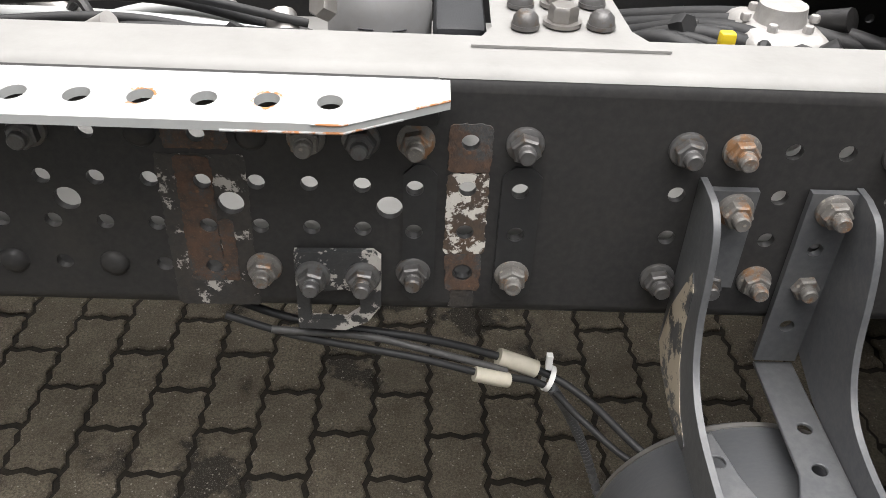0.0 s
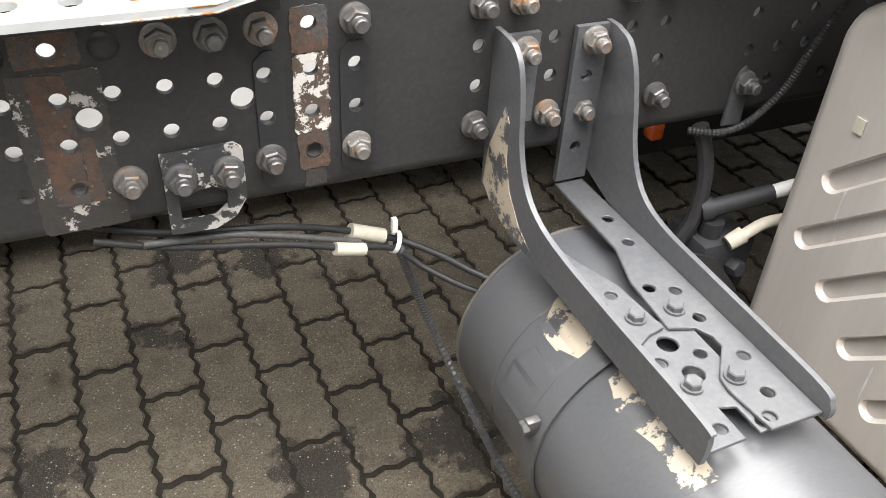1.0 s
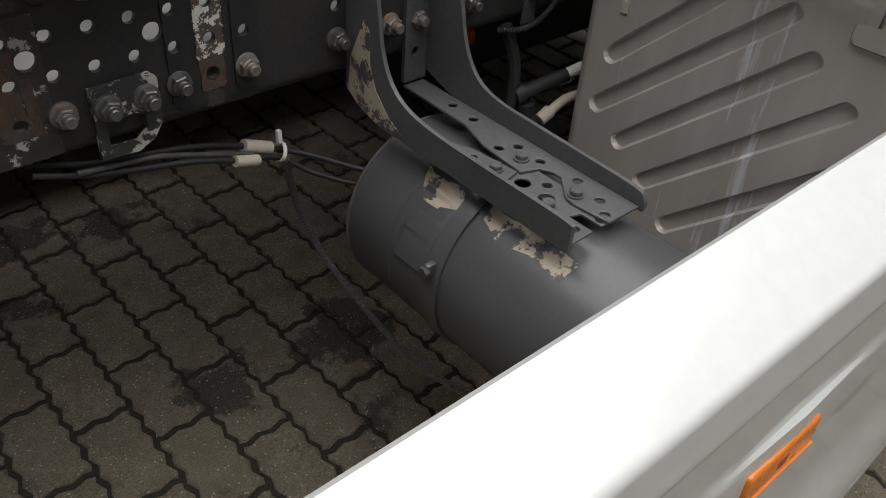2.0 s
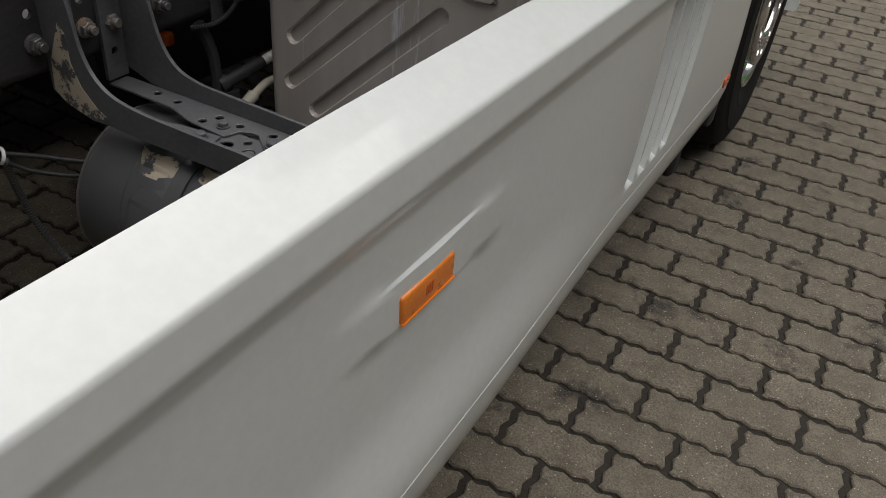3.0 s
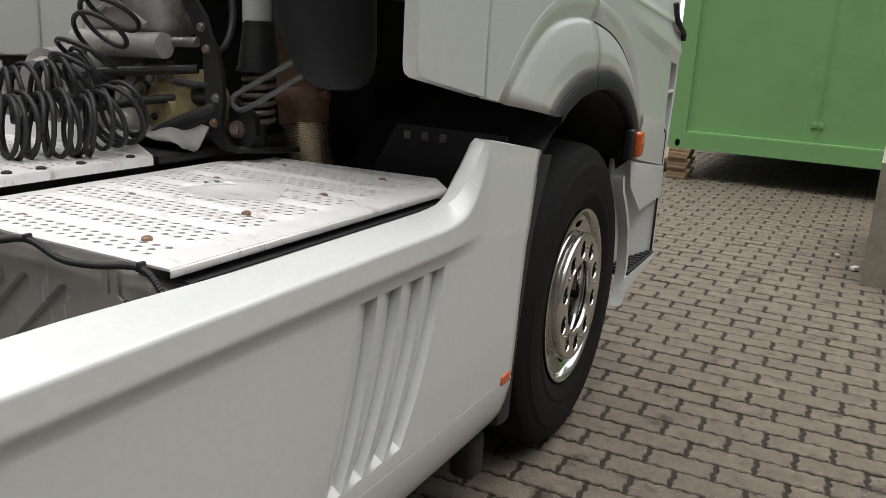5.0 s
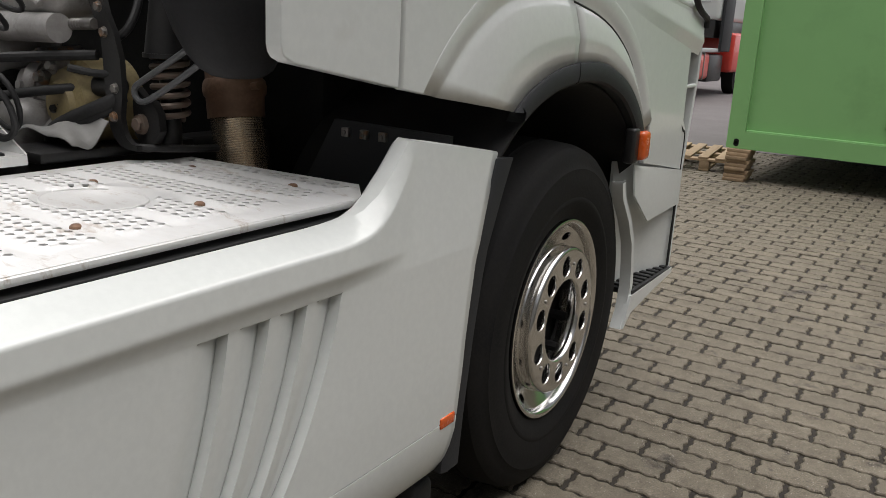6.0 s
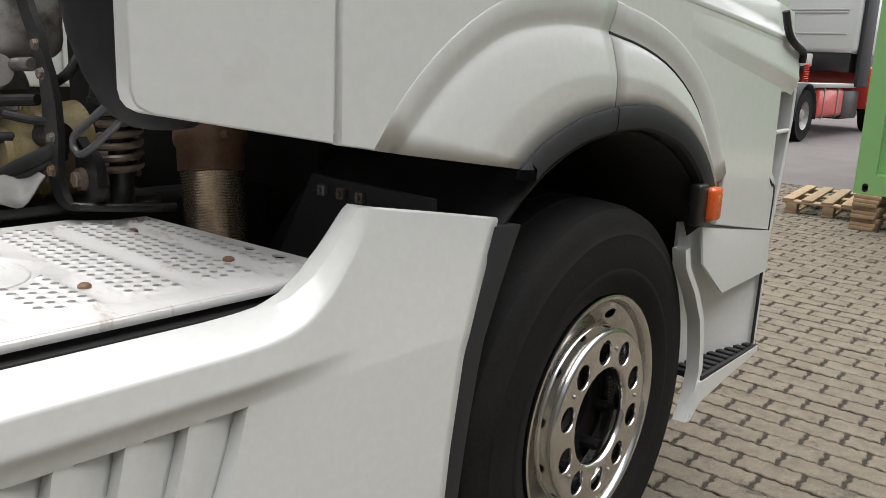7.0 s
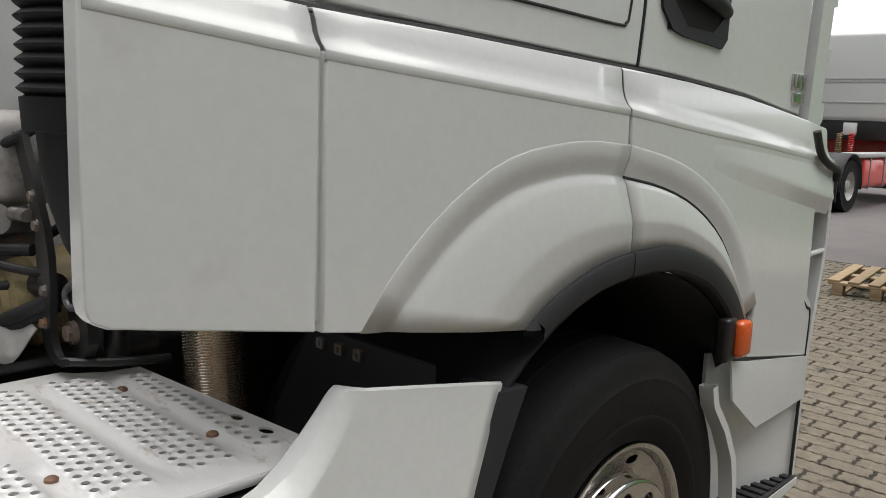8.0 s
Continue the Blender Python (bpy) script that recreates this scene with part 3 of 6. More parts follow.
part("lens", bm, AMBER, refl)
for k in range(4):
    bm = B()
    box(bm, 0.182 + 0.0042 * k, 0.1845 + 0.0042 * k, -0.8250, -0.8240, 0.740, 0.754)
    part("lens_mark", bm, ORANGE, refl, "darker pressed lens mark")
bm = B()
grid(bm, [[(x_, -0.822, 0.727 + d_), (x_, -0.8262, 0.727 + d_), (x_, -0.8262, 0.7285 + d_), (x_, -0.822, 0.7285 + d_)] for x_ in (0.130, 0.250) for d_ in (0.0,)], True)
part("lens_rim", bm, AMBER, refl)
bm = B()
box(bm, 1.786, 1.846, -0.826, -0.808, 0.443, 0.470, 0.004)
single("side_marker", bm, ORANGE, "small orange-red side marker lens at the skirt's front end", "marker light")

# ---- air tank and its bracket ----
air = thing("air_tank", "dark grey steel cylinder tank with clamp straps hung under the bracket", "air tank", (0.417, -0.35, 0.36))
AX, AZ, AR = 0.417, 0.515, 0.152
bm = B()
revolve(bm, [(0.0, 0.001), (0.0, AR - 0.05), (0.004, AR - 0.012), (0.012, AR - 0.003), (0.02, AR), (0.30, AR), (0.64, AR), (0.66, AR - 0.01), (0.67, AR - 0.05), (0.67, 0.001)], (AX, -0.055, AZ), (0, -1, 0), 72)
part("shell", bm, TANK_PAINT, air)
for y in (-0.262, -0.545):
    bm = B()
    revolve(bm, [(0.0, AR + 0.001), (0.0, AR + 0.005), (0.03, AR + 0.005), (0.03, AR + 0.001)], (AX, y, AZ), (0, -1, 0), 72, True)
    part("strap", bm, TANK_PAINT, air)

arm = thing("support_bracket", "dark grey bracket of two bent arms bolted to the rail", "bracket", (0.4, -0.2, 0.69))


def arm_outline(front, under):
    """The curved front edge of a bent arm, from the rail down and out to its end, then back along the underside."""
    return [(0.0, front[0][1])] + [(p.x, p.z) for p in spline([(y, 0, z) for y, z in front], 6)] + under


for x, front in ((0.318, [(-0.020, 0.924), (-0.046, 0.920), (-0.066, 0.900), (-0.077, 0.859), (-0.084, 0.815), (-0.104, 0.773), (-0.140, 0.747), (-0.20, 0.736), (-0.30, 0.733), (-0.45, 0.732), (-0.464, 0.722), (-0.465, 0.70)]),
                 (0.470, [(-0.022, 0.917), (-0.050, 0.908), (-0.069, 0.882), (-0.083, 0.842), (-0.094, 0.799), (-0.111, 0.764), (-0.139, 0.739), (-0.185, 0.727), (-0.25, 0.724), (-0.35, 0.721), (-0.445, 0.717), (-0.462, 0.706), (-0.465, 0.695)])):
    bm = B()
    plate(bm, arm_outline(front, [(-0.463, 0.687), (-0.27, 0.687), (-0.156, 0.688), (-0.069, 0.695), (-0.012, 0.713), (0.0, 0.718)]), [], lambda u, v, w: (x + w, u, v), 0.007)
    rounded(part("arm_web", bm, BRACKET, arm), 0.0012, 2)
bm = B()
plate(bm, [(0.325, 0.80), (0.325, 0.915), (0.375, 0.915), (0.375, 0.80)], [], lambda u, v, w: (u, -0.010 + w, v), 0.008)
part("foot", bm, BRACKET, arm)
bm = B()
plate(bm, [(0.425, 0.70), (0.425, 0.915), (0.47, 0.915), (0.47, 0.70)], [circle(0.447, 0.85, 0.008), circle(0.447, 0.75, 0.008)], lambda u, v, w: (u, -0.010 + w, v), 0.008)
part("foot", bm, BRACKET, arm)
def arm_floor(name, outline, small, z, big=()):
    bm = B()
    plate(bm, outline, [circle(x, y, 0.0075) for x, y in small] + [circle(x, y, 0.0118, 18) for x, y in big], lambda u, v, w: (u, v, z - w), 0.0045)
    rounded(part(name, bm, BRACKET, arm), 0.0009, 1)


UNDER_HOLES = [(0.363, -0.341), (0.344, -0.359), (0.341, -0.409), (0.364, -0.436), (0.411, -0.344), (0.409, -0.443)]
arm_floor("joint_plate", [(0.326, -0.285), (0.428, -0.285), (0.428, -0.453), (0.398, -0.4535), (0.398, -0.418), (0.380, -0.413), (0.380, -0.4545), (0.326, -0.456)], UNDER_HOLES, 0.6895, [(0.387, -0.3195), (0.386, -0.366)])
arm_floor("arm_plate", [(0.3255, -0.075), (0.345, -0.080), (0.366, -0.165), (0.388, -0.222), (0.3955, -0.300), (0.373, -0.305), (0.350, -0.318), (0.338, -0.335), (0.3255, -0.345)],
          [(0.346, -0.105), (0.349, -0.147), (0.370, -0.234), (0.349, -0.246), (0.347, -0.297)], 0.6942)
arm_floor("arm_plate", [(0.427, -0.005), (0.4695, -0.005), (0.4695, -0.458), (0.407, -0.4575), (0.401, -0.400), (0.404, -0.383), (0.436, -0.346), (0.4365, -0.330), (0.428, -0.313), (0.3985, -0.303), (0.405, -0.220), (0.424, -0.160)],
          [(0.450, -0.102), (0.446, -0.154), (0.419, -0.238), (0.445, -0.252), (0.442, -0.300), (0.4485, -0.366), (0.4365, -0.417), (0.4165, -0.443)], 0.6942)
for x, y, z in ((0.423, -0.280, 0.694), (0.373, -0.278, 0.694), (0.372, -0.381, 0.6895), (0.418, -0.389, 0.694)):
    bm = B()
    cyl(bm, (x, y, z), (x, y, z + 0.003), 0.0120, 0.0118, 20)
    hexa(bm, (x, y, z + 0.0025), (0, 0, 1), 0.0098, 0.008)
    part("bolt", bm, BRACKET, arm)
for x, z in ((0.355, 0.895), (0.450, 0.897)):
    flange_nut(arm, x, z, NUT_RUSTY, -0.010)

# worn patches on the bracket and the tank
bm = B()
plate(bm, [(-0.012, 0.775), (-0.045, 0.845), (-0.058, 0.83), (-0.060, 0.78), (-0.075, 0.745), (-0.105, 0.715), (-0.135, 0.700), (-0.13, 0.690), (-0.09, 0.688), (-0.03, 0.703), (-0.006, 0.72)], [], lambda u, v, w: (0.3172 + w, u, v), 0.0006)
part("worn_patch", bm, CREAM, arm, "cream primer showing through worn paint")


def tank_patch(name, outline, lift, mat, label=""):
    """A thin piece lying on the tank's round side; outline in (length along the tank, degrees round it)."""
    bm = B()
    ys, turns = [q[0] for q in outline], [q[1] for q in outline]
    inner = [(y0 / 100, a0) for y0 in range(int(100 * min(ys)), int(100 * max(ys))) for a0 in range(int(min(turns)) + 2, int(max(turns)), 4) if inside((y0 / 100, a0), outline)]
    plate(bm, outline, [], lambda u, v, w: (AX + (AR + lift - w) * math.cos(radians(v)), u, AZ + (AR + lift - w) * math.sin(radians(v))), lift, inner)
    part(name, bm, mat, air, label, 60)


def ragged(outline, seed, step=0.02):
    """An outline with an uneven edge."""
    rag, loop = random.Random(seed), []
    for (ya, ta), (yb, tb) in zip(outline, outline[1:] + outline[:1]):
        k = max(2, int(math.hypot(yb - ya, (tb - ta) / 300) / step))
        loop += [(ya + (yb - ya) * q / k + rag.uniform(-0.005, 0.005), ta + (tb - ta) * q / k + rag.uniform(-1.6, 1.6)) for q in range(k)]
    return loop


WORN = "cream primer showing through worn paint"
tank_patch("worn_patch", ragged([(-0.165, 117), (-0.180, 128), (-0.205, 135), (-0.258, 134), (-0.258, 117)], 4), 0.0006, CREAM, WORN)
tank_patch("worn_patch", ragged([(-0.300, 114), (-0.300, 124), (-0.345, 130), (-0.40, 126), (-0.455, 130), (-0.465, 114)], 9), 0.0006, CREAM, WORN)
tank_patch("strap_plate", [(-0.205, 140), (-0.192, 152), (-0.192, 170), (-0.262, 170), (-0.262, 128), (-0.235, 132), (-0.225, 140)], 0.0030, TANK_PAINT)
tank_patch("weld_seam", ragged([(-0.176, 96), (-0.176, 200), (-0.1785, 200), (-0.1785, 96)], 2, 0.03), 0.0009, NUT, "scraped weld seam")
bm = B()
revolve(bm, [(0.0, AR - 0.002), (0.0, AR + 0.002), (0.005, AR + 0.002), (0.005, AR - 0.002)], (AX, -0.072, AZ), (0, -1, 0), 72, True)
part("end_seam", bm, STEEL, air, "scraped bright seam edge")
for y in (-0.277, -0.560):
    bm = B()
    box(bm, AX - AR - 0.012, AX - AR + 0.006, y - 0.006, y + 0.006, 0.556, 0.578, 0.003)
    hexa(bm, (AX - AR - 0.01, y, 0.567), (-1, 0, 0), 0.009, 0.008)
    part("strap_bolt", bm, NUT, air)

# ---- fuel tank with tread cover ----
tank = thing("fuel_tank", "brushed aluminium fuel tank with pressed slanting ribs on its end", "fuel tank", (1.2, -0.42, 0.42))


def round_rect(y0, y1, z0, z1, r, n=8):
    """The outline of an upright rectangle with round corners."""
    out = []
    for cy, cz, a0 in ((y1 - r, z1 - r, 0), (y0 + r, z1 - r, 90), (y0 + r, z0 + r, 180), (y1 - r, z0 + r, 270)):
        out += [(cy + r * math.cos(radians(a0 + 90 * k / n)), cz + r * math.sin(radians(a0 + 90 * k / n))) for k in range(n + 1)]
    return out


def tank_ring(inset):
    return round_rect(-0.715 + inset, -0.111 - inset, 0.40 + inset, 0.967 - inset, 0.060 - inset * 0.6)


def groove(a, b, r):
    """A slot with round ends from a to b."""
    a, b = Vector(a), Vector(b)
    d = (b - a).normalized()
    side = Vector((-d.y, d.x))
    pts = [b + r * (math.sin(t) * d + math.cos(t) * side) for t in (math.pi * i / 10 for i in range(11))]
    return [tuple(q) for q in pts + [a - r * (math.sin(t) * d + math.cos(t) * side) for t in (math.pi * i / 10 for i in range(11))]]


GROOVES = [((-0.177, 0.735), (-0.357, 0.907)), ((-0.167, 0.638), (-0.458, 0.905)), ((-0.228, 0.592), (-0.507, 0.853)), ((-0.29, 0.54), (-0.575, 0.805)), ((-0.355, 0.485), (-0.64, 0.755))]


def tank_end(u, v, w):
    """The end sheet; the walls of its grooves slope inwards."""
    if w > 0:
        for a, b in GROOVES:
            a, b, p = Vector(a), Vector(b), Vector((u, v))
            t = min(1.0, max(0.0, (p - a).dot(b - a) / (b - a).length_squared))
            c = a + t * (b - a)
            if (p - c).length < 0.0180:
                u, v = c + (p - c) * 0.76
                break
    return (0.735 + w, u, v)


bm = B()
plate(bm, tank_ring(0.022), [groove(a, b, 0.0160) for a, b in GROOVES], tank_end, 0.0100)
grid(bm, [[(x, y, z) for y, z in tank_ring(i)] for x, i in ((0.7350, 0.022), (0.7353, 0.018), (0.7375, 0.0125), (0.7420, 0.005), (0.7490, 0.001), (0.758, 0.0), (1.690, 0.0), (1.70, 0.01))], True)
back = [bm.verts.new((1.70, y, z)) for y, z in tank_ring(0.01)]
bm.faces.new(back)
floor_ = [bm.verts.new((0.7448, y, z)) for y, z in tank_ring(0.012)]
bm.faces.new(floor_)
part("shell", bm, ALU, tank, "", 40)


def hypot_in(x, y):
    return math.hypot((x - 1.222) / 0.10, (y + 0.40) / 0.118) < 1.0


cover = thing("tread_cover", "silver aluminium tread plate cover with rows of holes and rusty rivets", "tread plate", (1.2, -0.42, 0.97))
COVER = [(0.715, -0.10), (1.53, -0.08), (1.555, -0.105), (1.60, -0.13), (1.66, -0.15), (1.69, -0.645), (1.60, -0.725), (0.715, -0.725)]
STRIPS = [0.815 + 0.1284 * k for k in range(7)]


def cover_z(u, v):
    """Perforated bands stand a little higher than the smooth strips between them."""
    if not -0.665 < v < -0.13 or hypot_in(u, v):
        return 0.999
    near_ = min(abs(u - s_) for s_ in STRIPS)
    return 0.996 + 0.007 * lerp(near_, [(0.012, 0.0), (0.018, 1.0)])


perf, rims, near_holes = [], [], {}
for s_ in [STRIPS[0] - 0.1284] + STRIPS:
    for r_ in range(4):
        hx_ = s_ + 0.0305 + 0.0225 * r_
        for q_ in range(19):
            hy_ = -0.155 - 0.0285 * q_ - (0.01425 if r_ % 2 else 0.0)
            if not 0.735 < hx_ < 1.655 or hy_ < -0.655 or hypot_in(hx_, hy_) or (hx_ > 1.54 and hy_ > -0.175):
                continue
            perf.append(circle(hx_, hy_, 0.0067, 8))
            rims += circle(hx_, hy_, 0.0108, 8)
            for i_ in (-1, 0, 1):
                for j_ in (-1, 0, 1):
                    near_holes.setdefault((int(hx_ / 0.011) + i_, int(-hy_ / 0.011) + j_), []).append((hx_, hy_))


def dimple(u, v):
    """The pressed rim round each hole."""
    best = min((math.hypot(u - p, v - q) for p, q in near_holes.get((int(u / 0.011), int(-v / 0.011)), ())), default=1.0)
    return 0.0030 * lerp(best, [(0.0075, 1.0), (0.0105, 0.0)])


creases = []
for s_ in STRIPS:
    for o_ in (-0.018, -0.012, 0.012, 0.018):
        for y0_, y1_ in (((-0.125, -0.278), (-0.522, -0.672)) if abs(s_ + o_ - 1.222) < 0.12 else ((-0.165 if s_ > 1.5 else -0.125, -0.672),)):
            creases.append([(s_ + o_, y0_ + (y1_ - y0_) * q_ / 6) for q_ in range(7)])
bm = B()
perf = [h for h in perf if all(math.hypot(h[0][0] - 0.007 - x, h[0][1] - y) > 0.030 for x, y in ((1.655, -0.515), (1.660, -0.598)))]
perf += [circle(x, y, 0.0135, 16, 0.8, 1.25) for x, y in ((1.655, -0.515), (1.660, -0.598))]
plate(bm, COVER, perf, lambda u, v, w: (u, v, cover_z(u, v) + dimple(u, v) - w), 0.004, rims, creases)
part("plate", bm, TREAD, cover, "", 50)
bm = B()
tube(bm, [(1.222 + 0.088 * math.cos(a), -0.40 + 0.105 * math.sin(a), 1.0) for a in (math.tau * i / 40 for i in range(41))], 0.0022, 8)
part("pressed_oval", bm, TREAD, cover)
bm = B()
grid(bm, [[(x, -0.7245, 0.9985), (x, -0.7275, 0.996), (x, -0.7285, 0.985)] for x in (0.716, 1.1, 1.598)])
lip = part("lip", bm, TREAD, cover)
# Black strip gives the gap under the cover's edge its shade.
bm = B()
box(bm, 0.745, 1.60, -0.736, -0.62, 0.9685, 0.9725, 0.001)
part("seal_strip", bm, RUBBER, cover, "black strip standing in for the shaded gap under the edge")
lip.modifiers.new("thickness", "SOLIDIFY").thickness = 0.003
for x, y in ((0.80, -0.27), (1.06, -0.262), (1.321, -0.253), (1.578, -0.248), (0.825, -0.561), (1.083, -0.553), (1.335, -0.554), (1.591, -0.547)):
    bm = B()
    revolve(bm, [(0.0, 0.0105), (0.004, 0.0098), (0.0065, 0.0065), (0.0075, 0.0005)], (x, y, 0.9965), (0, 0, 1), 18)
    part("rivet", bm, PIPE, cover, "rust-brown domed rivet")

# ---- front wheel ----
WC = Vector((2.464, -0.79, 0.520))
wheel = thing("front_wheel", "truck front wheel with black tyre and polished alloy rim", "wheel", (WC.x, -0.65, 0.0))
AXIS = Vector((math.sin(radians(2)), -math.cos(radians(2)), 0))
d_, u_, w_ = frame_of(AXIS)


def on_wheel(u, v, w):
    return WC + u * u_ + v * w_ + w * d_


bm = B()
tread = [(-0.30, 0.30), (-0.325, 0.36), (-0.325, 0.43), (-0.31, 0.492), (-0.285, 0.514), (-0.262, 0.517), (-0.258, 0.507), (-0.250, 0.507), (-0.246, 0.518),
         (-0.190, 0.519), (-0.186, 0.508), (-0.178, 0.508), (-0.174, 0.519), (-0.118, 0.518), (-0.114, 0.507), (-0.106, 0.507), (-0.102, 0.517), (-0.05, 0.513),
         (-0.022, 0.503), (-0.010, 0.490), (-0.003, 0.470), (0.004, 0.452), (0.0075, 0.447), (0.0075, 0.440), (0.010, 0.42), (0.011, 0.395), (0.008, 0.365), (0.0095, 0.361), (0.009, 0.352), (0.003, 0.335), (-0.005, 0.313), (-0.010, 0.302), (-0.03, 0.29)]
revolve(bm, tread, WC, AXIS, 120)
part("tyre", bm, TYRE, wheel, "worn black tyre with ringed sidewall", 25)
bm = B()
revolve(bm, [(-0.03, 0.286), (-0.010, 0.299), (-0.002, 0.2985), (0.000, 0.294), (-0.004, 0.287), (-0.012, 0.282), (-0.028, 0.277)], WC, AXIS, 96)
part("rim", bm, CHROME, wheel, "", 60)
bm = B()
oval = []
for k in range(10):
    a = math.tau * (k + 0.5) / 10
    oval.append([(0.252 * math.cos(a + 0.075 * math.cos(t)) + 0.0135 * math.sin(t) * math.cos(a), 0.252 * math.sin(a + 0.075 * math.cos(t)) + 0.0135 * math.sin(t) * math.sin(a)) for t in (math.tau * q / 14 for q in range(14))])
plate(bm, circle(0, 0, 0.277, 72), oval + [circle(0, 0, 0.19, 60)], lambda u, v, w: on_wheel(u, v, -0.070 + 0.042 * max(0.0, (math.hypot(u, v) - 0.20) / 0.077) ** 1.5 - w), 0.010,
      [(r * math.cos(math.tau * i / 60), r * math.sin(math.tau * i / 60)) for r in (0.215, 0.228, 0.242, 0.262, 0.270) for i in range(60)])
part("dish", bm, CHROME, wheel, "", 40)
bm = B()
RING = 0.014
nuts_ = [circle(0.166 * math.cos(math.tau * k / 10 + 0.2), 0.166 * math.sin(math.tau * k / 10 + 0.2), 0.0310, 24) for k in range(10)]
plate(bm, circle(0, 0, 0.2050, 72), nuts_ + [circle(0, 0, 0.1255, 48)], lambda u, v, w: on_wheel(u, v, RING - w), 0.004)
revolve(bm, [(RING, 0.2050), (RING + 0.0015, 0.2085), (RING + 0.0005, 0.2140), (RING - 0.004, 0.2185), (RING - 0.012, 0.2200), (RING - 0.036, 0.2190), (RING - 0.040, 0.2225), (RING - 0.046, 0.2230), (RING - 0.050, 0.2195), (-0.075, 0.218)], WC, AXIS, 72)
revolve(bm, [(RING, 0.1255), (RING - 0.0035, 0.1215), (RING - 0.016, 0.1195), (RING - 0.018, 0.120)], WC, AXIS, 48)
for k in range(10):
    a = math.tau * k / 10 + 0.2
    c0 = on_wheel(0.166 * math.cos(a), 0.166 * math.sin(a), 0)
    revolve(bm, [(RING, 0.0310), (RING - 0.0015, 0.0300), (RING - 0.010, 0.0290), (RING - 0.011, 0.0296)], c0, AXIS, 24)
part("trim_ring", bm, CHROME, wheel, "polished nut ring with ten round openings", 40)
for k in range(10):
    a = math.tau * k / 10 + 0.2
    bm = B()
    hexa(bm, on_wheel(0.166 * math.cos(a), 0.166 * math.sin(a), -0.094), AXIS, 0.016, 0.055)
    part("wheel_nut", bm, DARK, wheel)
    if k % 2:
        bm = B()
        a += 0.31
        c0 = on_wheel(0.170 * math.cos(a), 0.170 * math.sin(a), 0)
        revolve(bm, [(RING, 0.0055), (RING + 0.0035, 0.004), (RING + 0.0045, 0.0003)], c0, AXIS, 12)
        part("ring_screw", bm, STEEL, wheel)
bm = B()
revolve(bm, [(-0.088, 0.208), (-0.090, 0.122), (-0.19, 0.118), (-0.19, 0.075), (-0.165, 0.07), (-0.165, 0.001)], WC, AXIS, 48)
part("hub", bm, DARK, wheel, "dark wheel hub")
bm = B()
revolve(bm, [(-0.115, 0.118), (-0.115, 0.108), (-0.13, 0.106), (-0.135, 0.117)], WC, AXIS, 48, True)
part("hub_ring", bm, STEEL, wheel)

# ---- cab ----
cab = thing("truck_cab", "white long-haul truck cab with flared wheel arch and black trim", "truck cab", (2.3, 0.4, 0.5))


def along(pts, n):
    """A smooth line through the points, cut into n equal steps."""
    line = spline([(x, 0, z) for x, z in pts], 12)
    far = [0.0]
    for p, q in zip(line, line[1:]):
        far.append(far[-1] + (Vector(q) - Vector(p)).length)
    out = []
    for k in range(n + 1):
        d = far[-1] * k / n
        i = max(j for j in range(len(line) - 1) if far[j] <= d + 1e-9)
        f = min(1.0, (d - far[i]) / max(1e-9, far[i + 1] - far[i]))
        out.append((line[i][0] + f * (line[i + 1][0] - line[i][0]), line[i][2] + f * (line[i + 1][2] - line[i][2])))
    return out


NSEG = 14
ARC_OUT = along([(1.742, 1.198), (1.827, 1.285), (1.916, 1.350), (2.012, 1.396), (2.125, 1.417), (2.234, 1.424), (2.359, 1.416)], NSEG) + along([(2.359, 1.416), (2.50, 1.393), (2.63, 1.356), (2.745, 1.300), (2.83, 1.235), (2.905, 1.145), (2.968, 1.04)], NSEG)[1:]
ARC_IN = along([(2.066, 1.151), (2.117, 1.184), (2.18, 1.212), (2.282, 1.243), (2.398, 1.259)], NSEG) + along([(2.398, 1.259), (2.516, 1.260), (2.62, 1.246), (2.755, 1.203), (2.85, 1.145), (2.91, 1.09), (2.952, 1.03)], NSEG)[1:]
SIDE = -0.808
ARC_OFF = []
for k_, (x_, z_) in enumerate(ARC_OUT):
    p_, q_ = ARC_OUT[max(0, k_ - 1)], ARC_OUT[min(len(ARC_OUT) - 1, k_ + 1)]
    n_ = Vector((-(q_[1] - p_[1]), q_[0] - p_[0])).normalized()
    ARC_OFF.append((x_ + 0.052 * n_.x, z_ + 0.052 * n_.y))
ARC_OFF[0] = (1.690, 1.2060)
bm = B()
plate(bm, [(1.608, 1.219)] + ARC_OFF[:NSEG] + [(2.357, 1.469), (2.353, 1.550), (1.608, 1.602)], [], lambda u, v, w: (u, SIDE + w, v), 0.02)
rounded(part("sleeper_panel", bm, WHITE, cab), 0.004)
bm = B()
plate(bm, [(1.284, 1.300), (1.287, 1.288), (1.295, 1.278), (1.310, 1.271), (1.598, 1.222), (1.598, 1.603), (1.284, 1.631)], [], lambda u, v, w: (u, SIDE + w, v), 0.034)
rounded(part("side_deflector", bm, WHITE, cab), 0.015, 4)
bm = B()
box(bm, 1.590, 1.616, SIDE + 0.0095, SIDE + 0.0185, 1.235, 1.600)
part("joint_strip", bm, WHITE, cab)
bm = B()
plate(bm, [(2.366, 1.468)] + ARC_OFF[NSEG + 1:] + [(2.995, 0.93), (3.40, 0.862), (3.405, 1.02), (3.37, 1.05), (3.36, 1.30), (3.40, 1.355), (3.455, 1.36), (3.455, 1.436), (2.362, 1.549)], [], lambda u, v, w: (u, SIDE + w, v), 0.02)
